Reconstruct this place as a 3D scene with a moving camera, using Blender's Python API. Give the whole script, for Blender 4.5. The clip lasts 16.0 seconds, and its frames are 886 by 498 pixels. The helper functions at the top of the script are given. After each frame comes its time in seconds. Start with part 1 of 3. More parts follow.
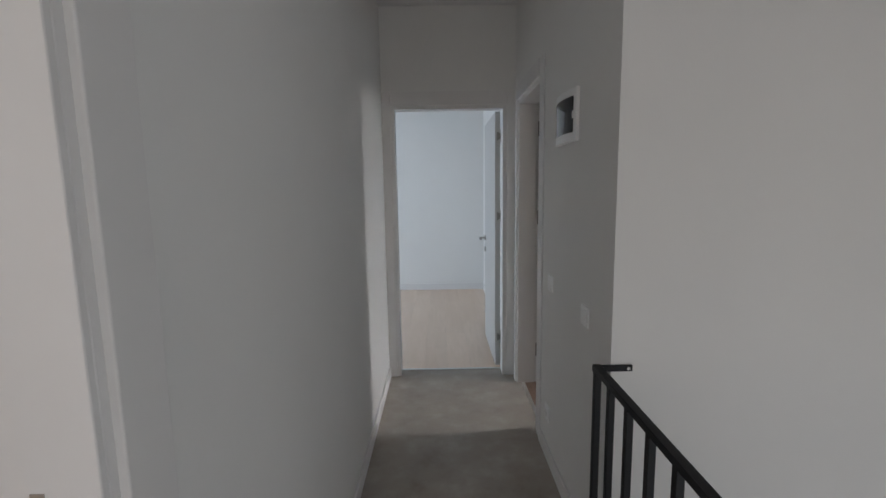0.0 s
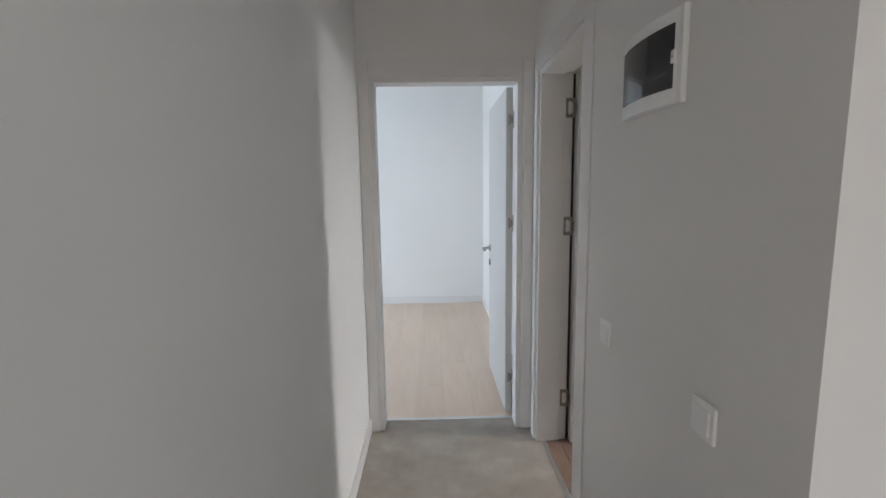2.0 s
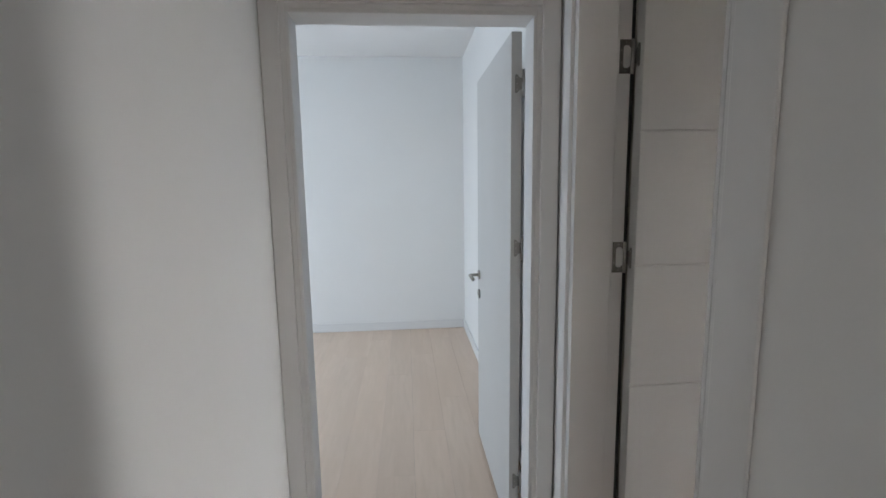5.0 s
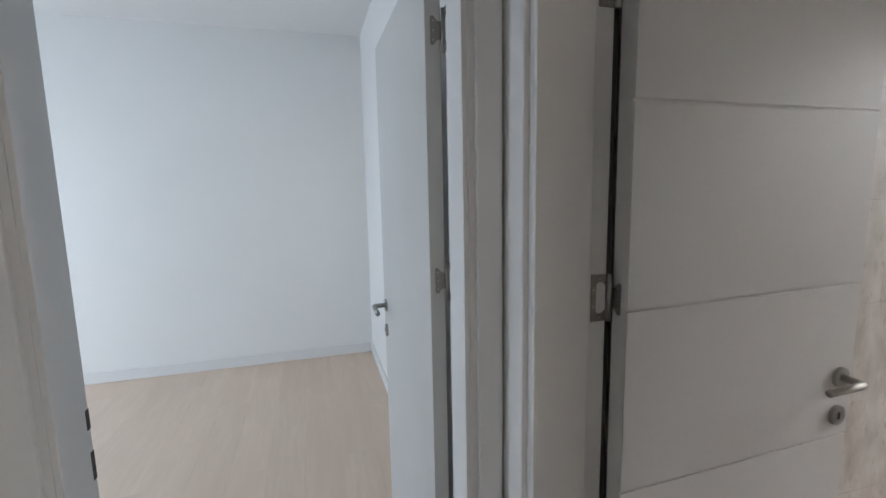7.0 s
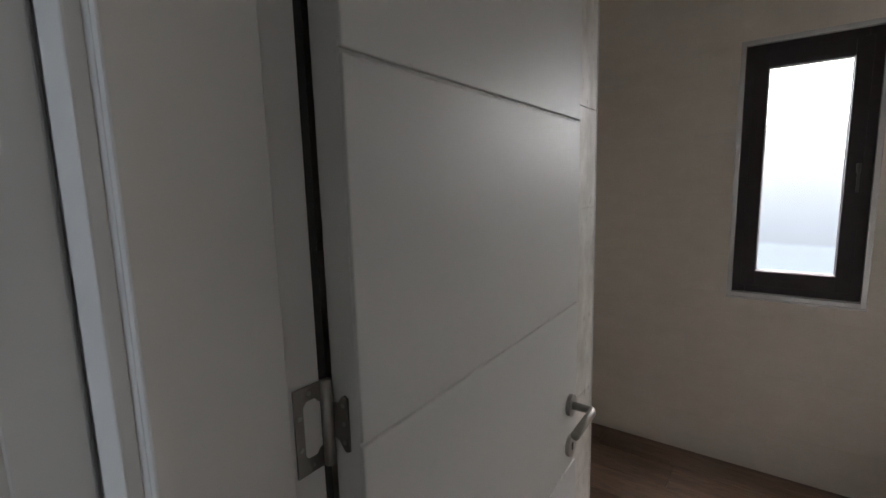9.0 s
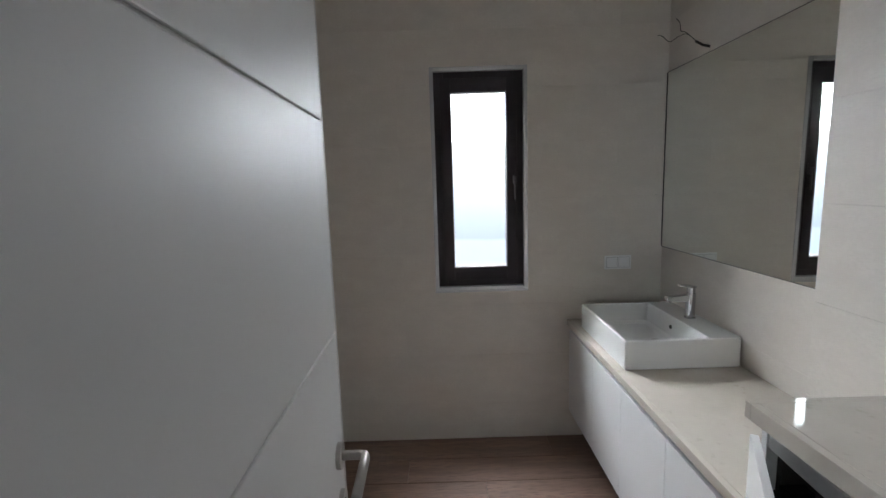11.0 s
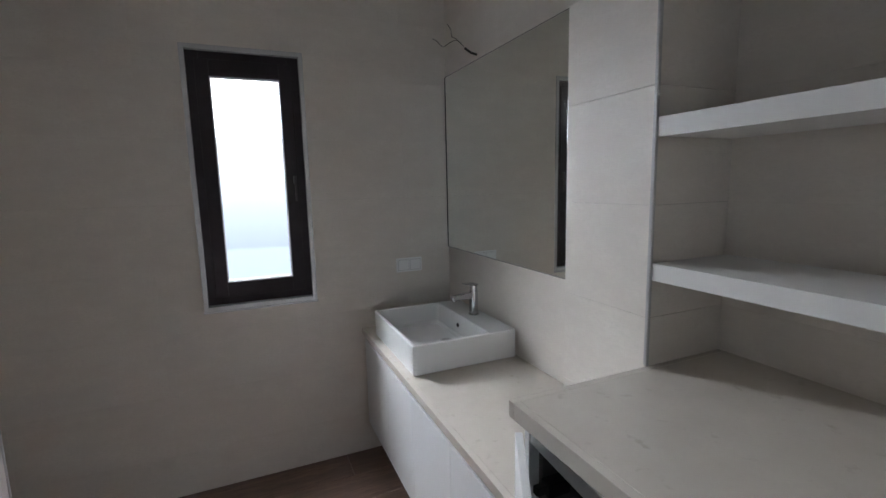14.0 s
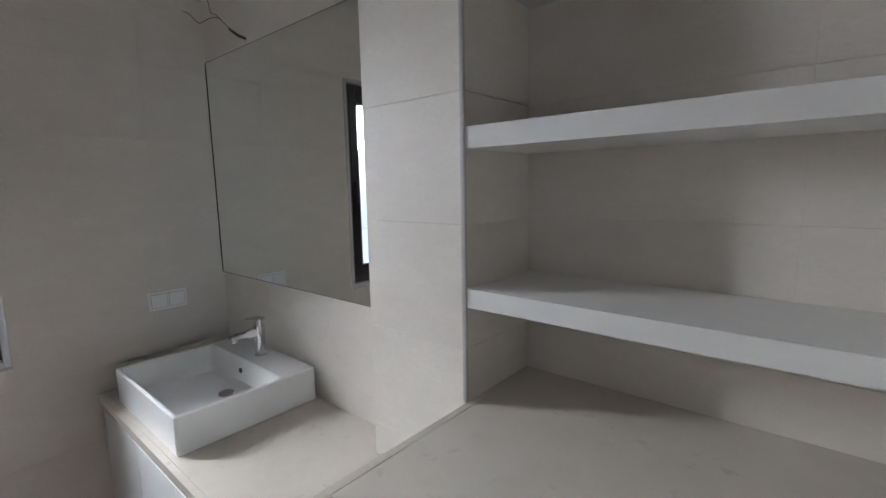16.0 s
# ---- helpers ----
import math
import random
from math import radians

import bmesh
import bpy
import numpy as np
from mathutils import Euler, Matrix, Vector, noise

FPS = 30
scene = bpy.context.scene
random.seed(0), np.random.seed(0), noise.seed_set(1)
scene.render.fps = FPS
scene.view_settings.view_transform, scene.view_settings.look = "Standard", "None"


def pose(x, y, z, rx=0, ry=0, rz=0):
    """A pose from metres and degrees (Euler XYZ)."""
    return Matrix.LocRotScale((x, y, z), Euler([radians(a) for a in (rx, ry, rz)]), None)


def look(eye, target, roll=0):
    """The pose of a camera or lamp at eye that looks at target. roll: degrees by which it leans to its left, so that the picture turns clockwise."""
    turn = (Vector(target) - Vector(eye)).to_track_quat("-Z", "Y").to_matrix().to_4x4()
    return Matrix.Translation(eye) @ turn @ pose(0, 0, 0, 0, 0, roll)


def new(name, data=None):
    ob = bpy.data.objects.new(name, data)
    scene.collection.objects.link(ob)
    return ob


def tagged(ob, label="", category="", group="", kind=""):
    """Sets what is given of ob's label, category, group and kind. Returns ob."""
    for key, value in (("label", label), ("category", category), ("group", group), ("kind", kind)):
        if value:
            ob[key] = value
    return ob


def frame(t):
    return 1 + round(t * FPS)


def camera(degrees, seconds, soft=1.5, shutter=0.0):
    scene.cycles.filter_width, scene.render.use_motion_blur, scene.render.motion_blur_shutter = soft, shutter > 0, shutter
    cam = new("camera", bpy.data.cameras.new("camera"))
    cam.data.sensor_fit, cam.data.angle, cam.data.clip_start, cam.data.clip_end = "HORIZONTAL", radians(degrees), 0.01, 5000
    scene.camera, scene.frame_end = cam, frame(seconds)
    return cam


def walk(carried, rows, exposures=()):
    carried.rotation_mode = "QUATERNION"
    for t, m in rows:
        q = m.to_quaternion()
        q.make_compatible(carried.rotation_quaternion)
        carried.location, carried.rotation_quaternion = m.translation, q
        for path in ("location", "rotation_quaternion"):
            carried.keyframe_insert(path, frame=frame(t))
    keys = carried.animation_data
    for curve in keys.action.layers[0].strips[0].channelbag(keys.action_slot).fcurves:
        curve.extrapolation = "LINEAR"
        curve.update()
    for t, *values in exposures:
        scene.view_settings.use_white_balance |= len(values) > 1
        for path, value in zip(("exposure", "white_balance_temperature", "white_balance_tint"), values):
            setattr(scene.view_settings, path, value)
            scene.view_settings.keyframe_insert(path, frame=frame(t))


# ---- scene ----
cam = camera(89.0, 16.0)
# seconds, x, y, z, yaw, pitch, roll
PATH = [
    (0.0, -0.002, 0.014, 1.456, -0.43, -7.63, 0.86),
    (0.5, -0.062, 0.192, 1.469, -1.89, -7.63, 0.90),
    (1.0, -0.069, 0.398, 1.460, -2.41, -7.76, 0.85),
    (1.5, -0.011, 0.634, 1.482, -1.85, -7.76, 0.90),
    (2.0, -0.016, 0.826, 1.455, -1.41, -7.72, 0.83),
    (2.5, -0.066, 1.038, 1.473, -1.98, -7.73, 0.83),
    (3.0, -0.085, 1.170, 1.471, -2.74, -7.70, 0.78),
    (3.5, -0.035, 1.362, 1.464, -3.05, -7.73, 0.78),
    (4.0, 0.029, 1.543, 1.478, -2.88, -7.93, 0.91),
    (4.2, 0.031, 1.600, 1.475, -3.11, -7.91, 0.90),
    (6.3, 0.090, 2.267, 1.475, -8.62, -7.72, 0.95),
    (6.5, 0.124, 2.318, 1.476, -9.71, -7.74, 1.00),
    (7.0, 0.147, 2.459, 1.477, -16.33, -7.89, 1.09),
    (7.5, 0.153, 2.601, 1.483, -25.46, -7.98, 1.19),
    (8.0, 0.174, 2.678, 1.491, -34.77, -8.10, 1.30),
    (8.5, 0.284, 2.772, 1.493, -44.20, -8.08, 1.40),
    (9.0, 0.436, 2.853, 1.501, -53.26, -8.07, 1.57),
    (9.5, 0.512, 2.907, 1.500, -63.61, -8.06, 1.58),
    (10.0, 0.566, 2.978, 1.503, -74.37, -7.95, 1.63),
    (10.2, 0.578, 2.993, 1.508, -78.13, -7.98, 1.69),
    (12.3, 0.574, 3.014, 1.508, -104.39, -8.15, 1.38),
    (12.5, 0.580, 3.020, 1.504, -106.29, -8.16, 1.33),
    (13.0, 0.593, 2.993, 1.494, -109.56, -8.19, 1.38),
    (13.5, 0.646, 2.934, 1.487, -111.80, -8.19, 1.35),
    (14.0, 0.724, 2.826, 1.485, -113.50, -8.15, 1.33),
    (14.5, 0.771, 2.760, 1.488, -116.40, -8.12, 1.29),
    (15.0, 0.853, 2.731, 1.508, -122.80, -8.09, 1.26),
    (15.5, 0.917, 2.709, 1.511, -131.56, -8.03, 1.23),
    (16.0, 0.941, 2.689, 1.509, -139.63, -7.96, 1.07),
]
# seconds, stops, kelvin, tint
STOPS = [(0.0, 0.1, 6800, 14), (0.5, 0.58, 6900, 14), (2.0, 0.70, 6950, 15), (3.0, 0.66, 6950, 15), (4.0, 0.55, 6950, 14), (6.5, 0.36, 6850, 14), (8.0, 0.28, 6850, 14),
         (9.0, -0.12, 6800, 13), (9.5, -0.32, 6650, 12), (10.0, 0.08, 6350, 11), (12.5, 0.2, 6230, 12), (14.0, 0.08, 6100, 13), (15.5, 0.15, 6100, 13), (16.0, 0.32, 6120, 13)]
walk(cam, [(t, pose(x, y, z, 90 + pitch, roll, yaw)) for t, x, y, z, yaw, pitch, roll in PATH], STOPS)

# ---- sky, sun, window light, added lamps ----
world = bpy.data.worlds.new("hazy_sky")
scene.world = world
world.use_nodes = True
wn = world.node_tree.nodes
sky = wn.new("ShaderNodeTexSky")
sky.sky_type = "NISHITA"
sky.sun_disc = False
sky.sun_elevation = radians(38)
sky.sun_rotation = radians(200)
wn["Background"].inputs["Strength"].default_value = 0.12
world.node_tree.links.new(sky.outputs["Color"], wn["Background"].inputs["Color"])


def lamp(name, at, to, width, height, watts, colour):
    data = bpy.data.lights.new(name, "AREA")
    data.shape, data.size, data.size_y, data.energy, data.color = "RECTANGLE", width, height, watts, colour
    ob = new(name, data)
    ob.matrix_world = look(at, to)
    return tagged(ob, kind="structure")


sun_data = bpy.data.lights.new("sun", "SUN")
sun_data.energy, sun_data.angle, sun_data.color = 1.0, radians(12), (1.0, 0.96, 0.9)
sun_ob = new("sun", sun_data)
sun_ob.matrix_world = look((0, 0, 30), (-8.4, -23.0, 0))
SKY_BLUE = (0.59, 0.785, 1.0)
lamp("bath_window_sky", (3.80, 3.04, 2.60), (0.8, 2.60, 1.10), 1.3, 1.7, 510, (0.90, 0.95, 1.0))
lamp("bedroom_window_sky", (-3.36, 4.75, 1.20), (0.0, 5.05, 0.55), 1.9, 2.0, 47, SKY_BLUE)
lamp("side_room_window_sky", (-3.15, -0.6, 1.5), (0.0, -0.6, 1.4), 1.9, 1.4, 24, (0.93, 0.965, 1.0))
# Unseen stairwell lamp, added and placed low to light the corridor walls.
lamp("stair_added_lamp", (2.16, -1.3, -0.1), (-0.4, 1.2, 1.2), 1.2, 1.8, 14.5, (0.80, 0.90, 1.0))
# Unseen lamp added behind the camera to brighten the right and end walls.
lamp("corridor_fill_lamp", (0.05, -2.36, 1.45), (0.15, 1.0, 1.35), 0.8, 1.1, 8, (0.97, 0.98, 1.0))


# ---- materials ----
def mat(name, c1, c2=None, scale=6.0, rough=0.5, metal=0.0, bump=0.0, bump_scale=60.0, fine=None, rand=0.0,
        stretch=(1, 1, 1), rough2=None, spec=0.5, coat=0.0, detail=6.0):
    """Two-scale surface: broad cloud from c1 to c2, fine grain, bump and uneven gloss."""
    m = bpy.data.materials.new(name)
    m.use_nodes = True
    nt = m.node_tree
    n, ln = nt.nodes, nt.links
    p = n["Principled BSDF"]
    p.inputs["Metallic"].default_value = metal
    p.inputs["Roughness"].default_value = rough
    p.inputs["Specular IOR Level"].default_value = spec
    p.inputs["Coat Weight"].default_value = coat
    p.inputs["Coat Roughness"].default_value = 0.08
    geo = n.new("ShaderNodeNewGeometry")
    mp = n.new("ShaderNodeMapping")
    mp.inputs["Scale"].default_value = stretch
    ln.new(geo.outputs["Position"], mp.inputs["Vector"])
    vec = mp.outputs["Vector"]
    if rand:
        info = n.new("ShaderNodeObjectInfo")
        off = n.new("ShaderNodeVectorMath")
        off.operation = "SCALE"
        off.inputs[0].default_value = (37.0, 19.0, 53.0)
        ln.new(info.outputs["Random"], off.inputs["Scale"])
        add = n.new("ShaderNodeVectorMath")
        ln.new(vec, add.inputs[0])
        ln.new(off.outputs["Vector"], add.inputs[1])
        vec = add.outputs["Vector"]
    big = n.new("ShaderNodeTexNoise")
    big.inputs["Scale"].default_value = scale
    big.inputs["Detail"].default_value = detail
    big.inputs["Roughness"].default_value = 0.6
    ln.new(vec, big.inputs["Vector"])
    ramp = n.new("ShaderNodeValToRGB")
    ramp.color_ramp.elements[0].position, ramp.color_ramp.elements[1].position = 0.3, 0.7
    ramp.color_ramp.elements[0].color = (*c1, 1)
    ramp.color_ramp.elements[1].color = (*(c2 or tuple(c * 0.94 for c in c1)), 1)
    ln.new(big.outputs["Fac"], ramp.inputs["Fac"])
    colour = ramp.outputs["Color"]
    small = n.new("ShaderNodeTexNoise")
    small.inputs["Scale"].default_value = bump_scale
    small.inputs["Detail"].default_value = 4.0
    ln.new(vec, small.inputs["Vector"])
    if fine:
        fr = n.new("ShaderNodeValToRGB")
        fr.color_ramp.elements[0].position, fr.color_ramp.elements[1].position = fine[1], fine[2]
        ln.new(small.outputs["Fac"], fr.inputs["Fac"])
        mix = n.new("ShaderNodeMix")
        mix.data_type = "RGBA"
        ln.new(fr.outputs["Color"], mix.inputs["Factor"])
        mix.inputs["A"].default_value = (*fine[0], 1)
        ln.new(colour, mix.inputs["B"])
        colour = mix.outputs["Result"]
    if rand:
        hsv = n.new("ShaderNodeHueSaturation")
        mr = n.new("ShaderNodeMapRange")
        mr.inputs["To Min"].default_value, mr.inputs["To Max"].default_value = 1 - rand, 1 + rand
        ln.new(info.outputs["Random"], mr.inputs["Value"])
        ln.new(mr.outputs["Result"], hsv.inputs["Value"])
        ln.new(colour, hsv.inputs["Color"])
        colour = hsv.outputs["Color"]
    ln.new(colour, p.inputs["Base Color"])
    if rough2 is not None:
        rr = n.new("ShaderNodeMapRange")
        rr.inputs["From Min"].default_value, rr.inputs["From Max"].default_value = 0.3, 0.7
        rr.inputs["To Min"].default_value, rr.inputs["To Max"].default_value = rough, rough2
        ln.new(big.outputs["Fac"], rr.inputs["Value"])
        ln.new(rr.outputs["Result"], p.inputs["Roughness"])
    if bump:
        b = n.new("ShaderNodeBump")
        b.inputs["Strength"].default_value = bump
        b.inputs["Distance"].default_value = 0.002
        ln.new(small.outputs["Fac"], b.inputs["Height"])
        ln.new(b.outputs["Normal"], p.inputs["Normal"])
    return m


PAINT = mat("matt_wall_paint", (0.80, 0.79, 0.77), (0.775, 0.765, 0.745), 1.3, 0.75, bump=0.12, bump_scale=140, spec=0.3)
CEILING = mat("ceiling_paint", (0.82, 0.81, 0.80), (0.80, 0.79, 0.78), 1.0, 0.85, bump=0.08, bump_scale=160, spec=0.2)
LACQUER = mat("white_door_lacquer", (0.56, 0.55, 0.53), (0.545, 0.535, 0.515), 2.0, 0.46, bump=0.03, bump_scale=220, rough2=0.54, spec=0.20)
TRIMW = mat("white_trim_lacquer", (0.75, 0.735, 0.72), (0.73, 0.715, 0.70), 3.0, 0.55, bump=0.04, bump_scale=180, spec=0.32)
TILE = mat("beige_stone_tile", (0.75, 0.70, 0.632), (0.685, 0.632, 0.566), 6.5, 0.45, bump=0.03, bump_scale=70, rand=0.008, rough2=0.58,
           fine=((0.69, 0.64, 0.573), 0.28, 0.55), stretch=(1, 1, 2.2))
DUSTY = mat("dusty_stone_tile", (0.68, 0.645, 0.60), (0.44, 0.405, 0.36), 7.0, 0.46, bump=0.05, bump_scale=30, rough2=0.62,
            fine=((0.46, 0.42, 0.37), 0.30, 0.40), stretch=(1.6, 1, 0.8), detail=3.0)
GROUT = mat("beige_grout", (0.36, 0.325, 0.285), (0.32, 0.29, 0.255), 20, 0.9, bump=0.2)
QUARTZ = mat("beige_quartz", (0.60, 0.552, 0.478), (0.555, 0.505, 0.432), 9.0, 0.05, bump=0.0, bump_scale=26,
             fine=((0.50, 0.452, 0.378), 0.26, 0.36), rough2=0.08)
VANITY = mat("white_cabinet_lacquer", (0.80, 0.80, 0.79), (0.785, 0.785, 0.775), 2.0, 0.3, bump=0.02, bump_scale=200)
SHELFW = mat("white_shelf_board", (0.745, 0.735, 0.71), (0.725, 0.715, 0.69), 3.0, 0.45, bump=0.03, bump_scale=200)
CERAMIC = mat("white_glazed_ceramic", (0.82, 0.82, 0.80), (0.81, 0.81, 0.79), 2.0, 0.08, coat=0.3)
CHROME = mat("polished_chrome", (0.64, 0.645, 0.66), (0.60, 0.605, 0.62), 8.0, 0.07, metal=1.0)
STEEL = mat("brushed_stainless", (0.44, 0.42, 0.395), (0.36, 0.345, 0.32), 30.0, 0.3, metal=1.0, bump=0.05, bump_scale=300, rough2=0.4)
HINGEST = mat("dull_stainless", (0.30, 0.285, 0.265), (0.24, 0.228, 0.21), 30.0, 0.36, metal=1.0, bump=0.04, bump_scale=300, rough2=0.46)
BLACK = mat("black_powder_coat", (0.008, 0.008, 0.009), (0.011, 0.011, 0.012), 40.0, 0.55, bump=0.15, bump_scale=500, spec=0.3)
HANDLEM = mat("bronze_anodised_handle", (0.11, 0.10, 0.10), (0.09, 0.082, 0.082), 30.0, 0.3, metal=0.5)
WINFR = mat("dark_brown_aluminium", (0.045, 0.037, 0.041), (0.054, 0.045, 0.050), 30.0, 0.45, bump=0.06, bump_scale=400, spec=0.2)
# Near black puts the shade of cabinet insides and gaps into the colour.
DARKIN = mat("shade_black_carcass_board", (0.045, 0.040, 0.040), (0.060, 0.054, 0.052), 8.0, 0.5)
# Near black for wires and dark parts, and for painted gap and hole shade.
DARK_PARTS_SHADE = mat("dark_parts_and_gap_shade", (0.045, 0.042, 0.040), (0.06, 0.056, 0.052), 20, 0.8)
SMOKE = mat("smoked_plastic", (0.085, 0.085, 0.092), (0.10, 0.10, 0.108), 5.0, 0.06, spec=0.35)
SMOKE.node_tree.nodes["Principled BSDF"].inputs["Transmission Weight"].default_value = 0.8
PLASTIC = mat("white_plastic", (0.87, 0.87, 0.86), (0.85, 0.85, 0.84), 10.0, 0.3)
ALU = mat("satin_aluminium", (0.72, 0.72, 0.71), (0.66, 0.66, 0.65), 30, 0.35, metal=1.0)
PALETRIM = mat("pale_satin_trim", (0.78, 0.78, 0.785), (0.74, 0.74, 0.75), 20, 0.24, metal=0.35)
SATIN = mat("satin_grey_trim", (0.52, 0.51, 0.50), (0.48, 0.47, 0.46), 20, 0.38, metal=0.4)
CONCRETE = mat("grey_concrete_tile", (0.255, 0.212, 0.172), (0.44, 0.405, 0.365), 3.8, 0.42, bump=0.06, bump_scale=9, rough2=0.55,
               fine=((0.33, 0.285, 0.24), 0.30, 0.62), detail=4.5)
OAK = mat("light_oak_laminate", (0.75, 0.585, 0.465), (0.67, 0.505, 0.39), 2.4, 0.42, bump=0.04, bump_scale=16, rand=0.035,
          stretch=(2.6, 0.30, 1.0), fine=((0.68, 0.52, 0.40), 0.25, 0.55))
WALNUT = mat("brown_wood_look_tile", (0.285, 0.183, 0.135), (0.17, 0.108, 0.082), 3.0, 0.4, bump=0.08, bump_scale=24, rand=0.10,
             stretch=(6.0, 0.6, 1.0), fine=((0.152, 0.096, 0.073), 0.32, 0.52), rough2=0.5)
GROUTF = mat("brown_floor_grout", (0.30, 0.235, 0.195), (0.26, 0.20, 0.165), 20, 0.9)

MIRROR = mat("silvered_mirror", (0.94, 0.965, 0.94), (0.93, 0.955, 0.93), 1.6, 0.006, metal=1.0, rough2=0.03)
GLASS = bpy.data.materials.new("window_glass")
GLASS.use_nodes = True
gp = GLASS.node_tree.nodes["Principled BSDF"]
gp.inputs["Base Color"].default_value = (0.97, 0.985, 0.98, 1)
gp.inputs["Transmission Weight"].default_value = 1.0
gp.inputs["Roughness"].default_value = 0.0
gp.inputs["IOR"].default_value = 1.45

# hazy sea with a low headland, far away
HAZE = bpy.data.materials.new("hazy_sea_distance")
HAZE.use_nodes = True
hn, hl = HAZE.node_tree.nodes, HAZE.node_tree.links
hn.remove(hn["Principled BSDF"])
em = hn.new("ShaderNodeEmission")
hg = hn.new("ShaderNodeNewGeometry")
hs = hn.new("ShaderNodeSeparateXYZ")
hnoise = hn.new("ShaderNodeTexNoise")
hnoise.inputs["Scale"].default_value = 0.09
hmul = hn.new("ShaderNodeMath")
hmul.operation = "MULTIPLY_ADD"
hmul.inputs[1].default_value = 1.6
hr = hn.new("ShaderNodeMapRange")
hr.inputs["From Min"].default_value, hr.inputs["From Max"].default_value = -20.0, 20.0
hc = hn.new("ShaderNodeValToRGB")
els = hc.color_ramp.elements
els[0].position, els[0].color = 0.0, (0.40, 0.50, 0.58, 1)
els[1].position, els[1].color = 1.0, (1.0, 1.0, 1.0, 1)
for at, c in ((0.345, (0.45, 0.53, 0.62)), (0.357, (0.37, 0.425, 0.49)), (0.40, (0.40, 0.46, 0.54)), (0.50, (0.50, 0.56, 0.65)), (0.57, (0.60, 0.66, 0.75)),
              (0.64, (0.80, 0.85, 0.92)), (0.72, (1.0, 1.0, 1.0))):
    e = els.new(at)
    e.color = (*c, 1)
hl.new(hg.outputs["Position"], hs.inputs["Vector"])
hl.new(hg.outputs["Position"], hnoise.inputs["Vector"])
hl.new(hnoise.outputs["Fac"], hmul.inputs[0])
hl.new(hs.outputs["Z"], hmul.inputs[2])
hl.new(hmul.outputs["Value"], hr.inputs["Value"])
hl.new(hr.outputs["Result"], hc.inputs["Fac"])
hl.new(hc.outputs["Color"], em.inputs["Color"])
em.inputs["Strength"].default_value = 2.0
hl.new(em.outputs["Emission"], hn["Material Output"].inputs["Surface"])


# ---- mesh helpers ----
ORIGIN = {}


def box(bm, a, b):
    """Adds a box from corner a to corner b."""
    (x0, y0, z0), (x1, y1, z1) = a, b
    v = [bm.verts.new(p) for p in ((x0, y0, z0), (x1, y0, z0), (x1, y1, z0), (x0, y1, z0), (x0, y0, z1), (x1, y0, z1), (x1, y1, z1), (x0, y1, z1))]
    for f in ((3, 2, 1, 0), (4, 5, 6, 7), (0, 1, 5, 4), (1, 2, 6, 5), (2, 3, 7, 6), (3, 0, 4, 7)):
        bm.faces.new([v[i] for i in f])
    return bm


def boxes(*pairs):
    bm = bmesh.new()
    for a, b in pairs:
        box(bm, a, b)
    return bm


def soft(bm, width=0.002, segments=2):
    """Rounds all edges a little."""
    bmesh.ops.bevel(bm, geom=bm.edges[:], offset=width, segments=segments, affect="EDGES", profile=0.5)
    return bm


def tube(points, r, sides=12, bm=None):
    """A round bar along points, with closed ends."""
    bm = bm or bmesh.new()
    pts = [Vector(p) for p in points]
    rings, side = [], None
    for i, p in enumerate(pts):
        d = (pts[min(i + 1, len(pts) - 1)] - pts[max(i - 1, 0)]).normalized()
        if side is None:
            side = d.orthogonal().normalized()
        side = (side - d * side.dot(d)).normalized()
        up = d.cross(side)
        rings.append([bm.verts.new(p + (side * math.cos(a) + up * math.sin(a)) * r) for a in (2 * math.pi * k / sides for k in range(sides))])
    for a, b in zip(rings, rings[1:]):
        for k in range(sides):
            bm.faces.new((a[k], a[(k + 1) % sides], b[(k + 1) % sides], b[k]))
    bm.faces.new(rings[0][::-1])
    bm.faces.new(rings[-1])
    return bm


def prism(outline, axis, lo, hi, bm=None):
    """Extrudes a 2D outline (in the two other axes' order) along an axis from lo to hi."""
    bm = bm or bmesh.new()

    def at(u, v, w):
        return {"x": (w, u, v), "y": (u, w, v), "z": (u, v, w)}[axis]

    a = [bm.verts.new(at(u, v, lo)) for u, v in outline]
    b = [bm.verts.new(at(u, v, hi)) for u, v in outline]
    k = len(a)
    bm.faces.new(a[::-1])
    bm.faces.new(b)
    for i in range(k):
        bm.faces.new((a[i], a[(i + 1) % k], b[(i + 1) % k], b[i]))
    bmesh.ops.recalc_face_normals(bm, faces=bm.faces[:])
    return bm


def smooth(bm):
    for f in bm.faces:
        f.smooth = True
    return bm


def obj(name, bm, material, shift=(0, 0, 0)):
    bmesh.ops.translate(bm, verts=bm.verts[:], vec=-Vector(shift))
    bmesh.ops.recalc_face_normals(bm, faces=bm.faces[:])
    me = bpy.data.meshes.new(name)
    bm.to_mesh(me)
    bm.free()
    me.materials.append(material)
    return new(name, me)


def thing(name, at, label, category, group=""):
    """A thing's base: an Empty that parents its parts."""
    ob = new(name)
    ob.location = at
    ob.empty_display_size = 0.05
    ORIGIN[ob] = Vector(at)
    return tagged(ob, label, category, group)


def part(name, bm, material, parent, label=""):
    """Links a bmesh, drawn in world places, as one mesh object under a thing or part."""
    base = ORIGIN.get(parent, Vector())
    ob = obj(name, bm, material, base)
    ob.parent = parent
    ORIGIN[ob] = base
    return tagged(ob, label)


def single(name, bm, material, label, category, group=""):
    """A thing of one mesh."""
    return tagged(obj(name, bm, material), label, category, group)


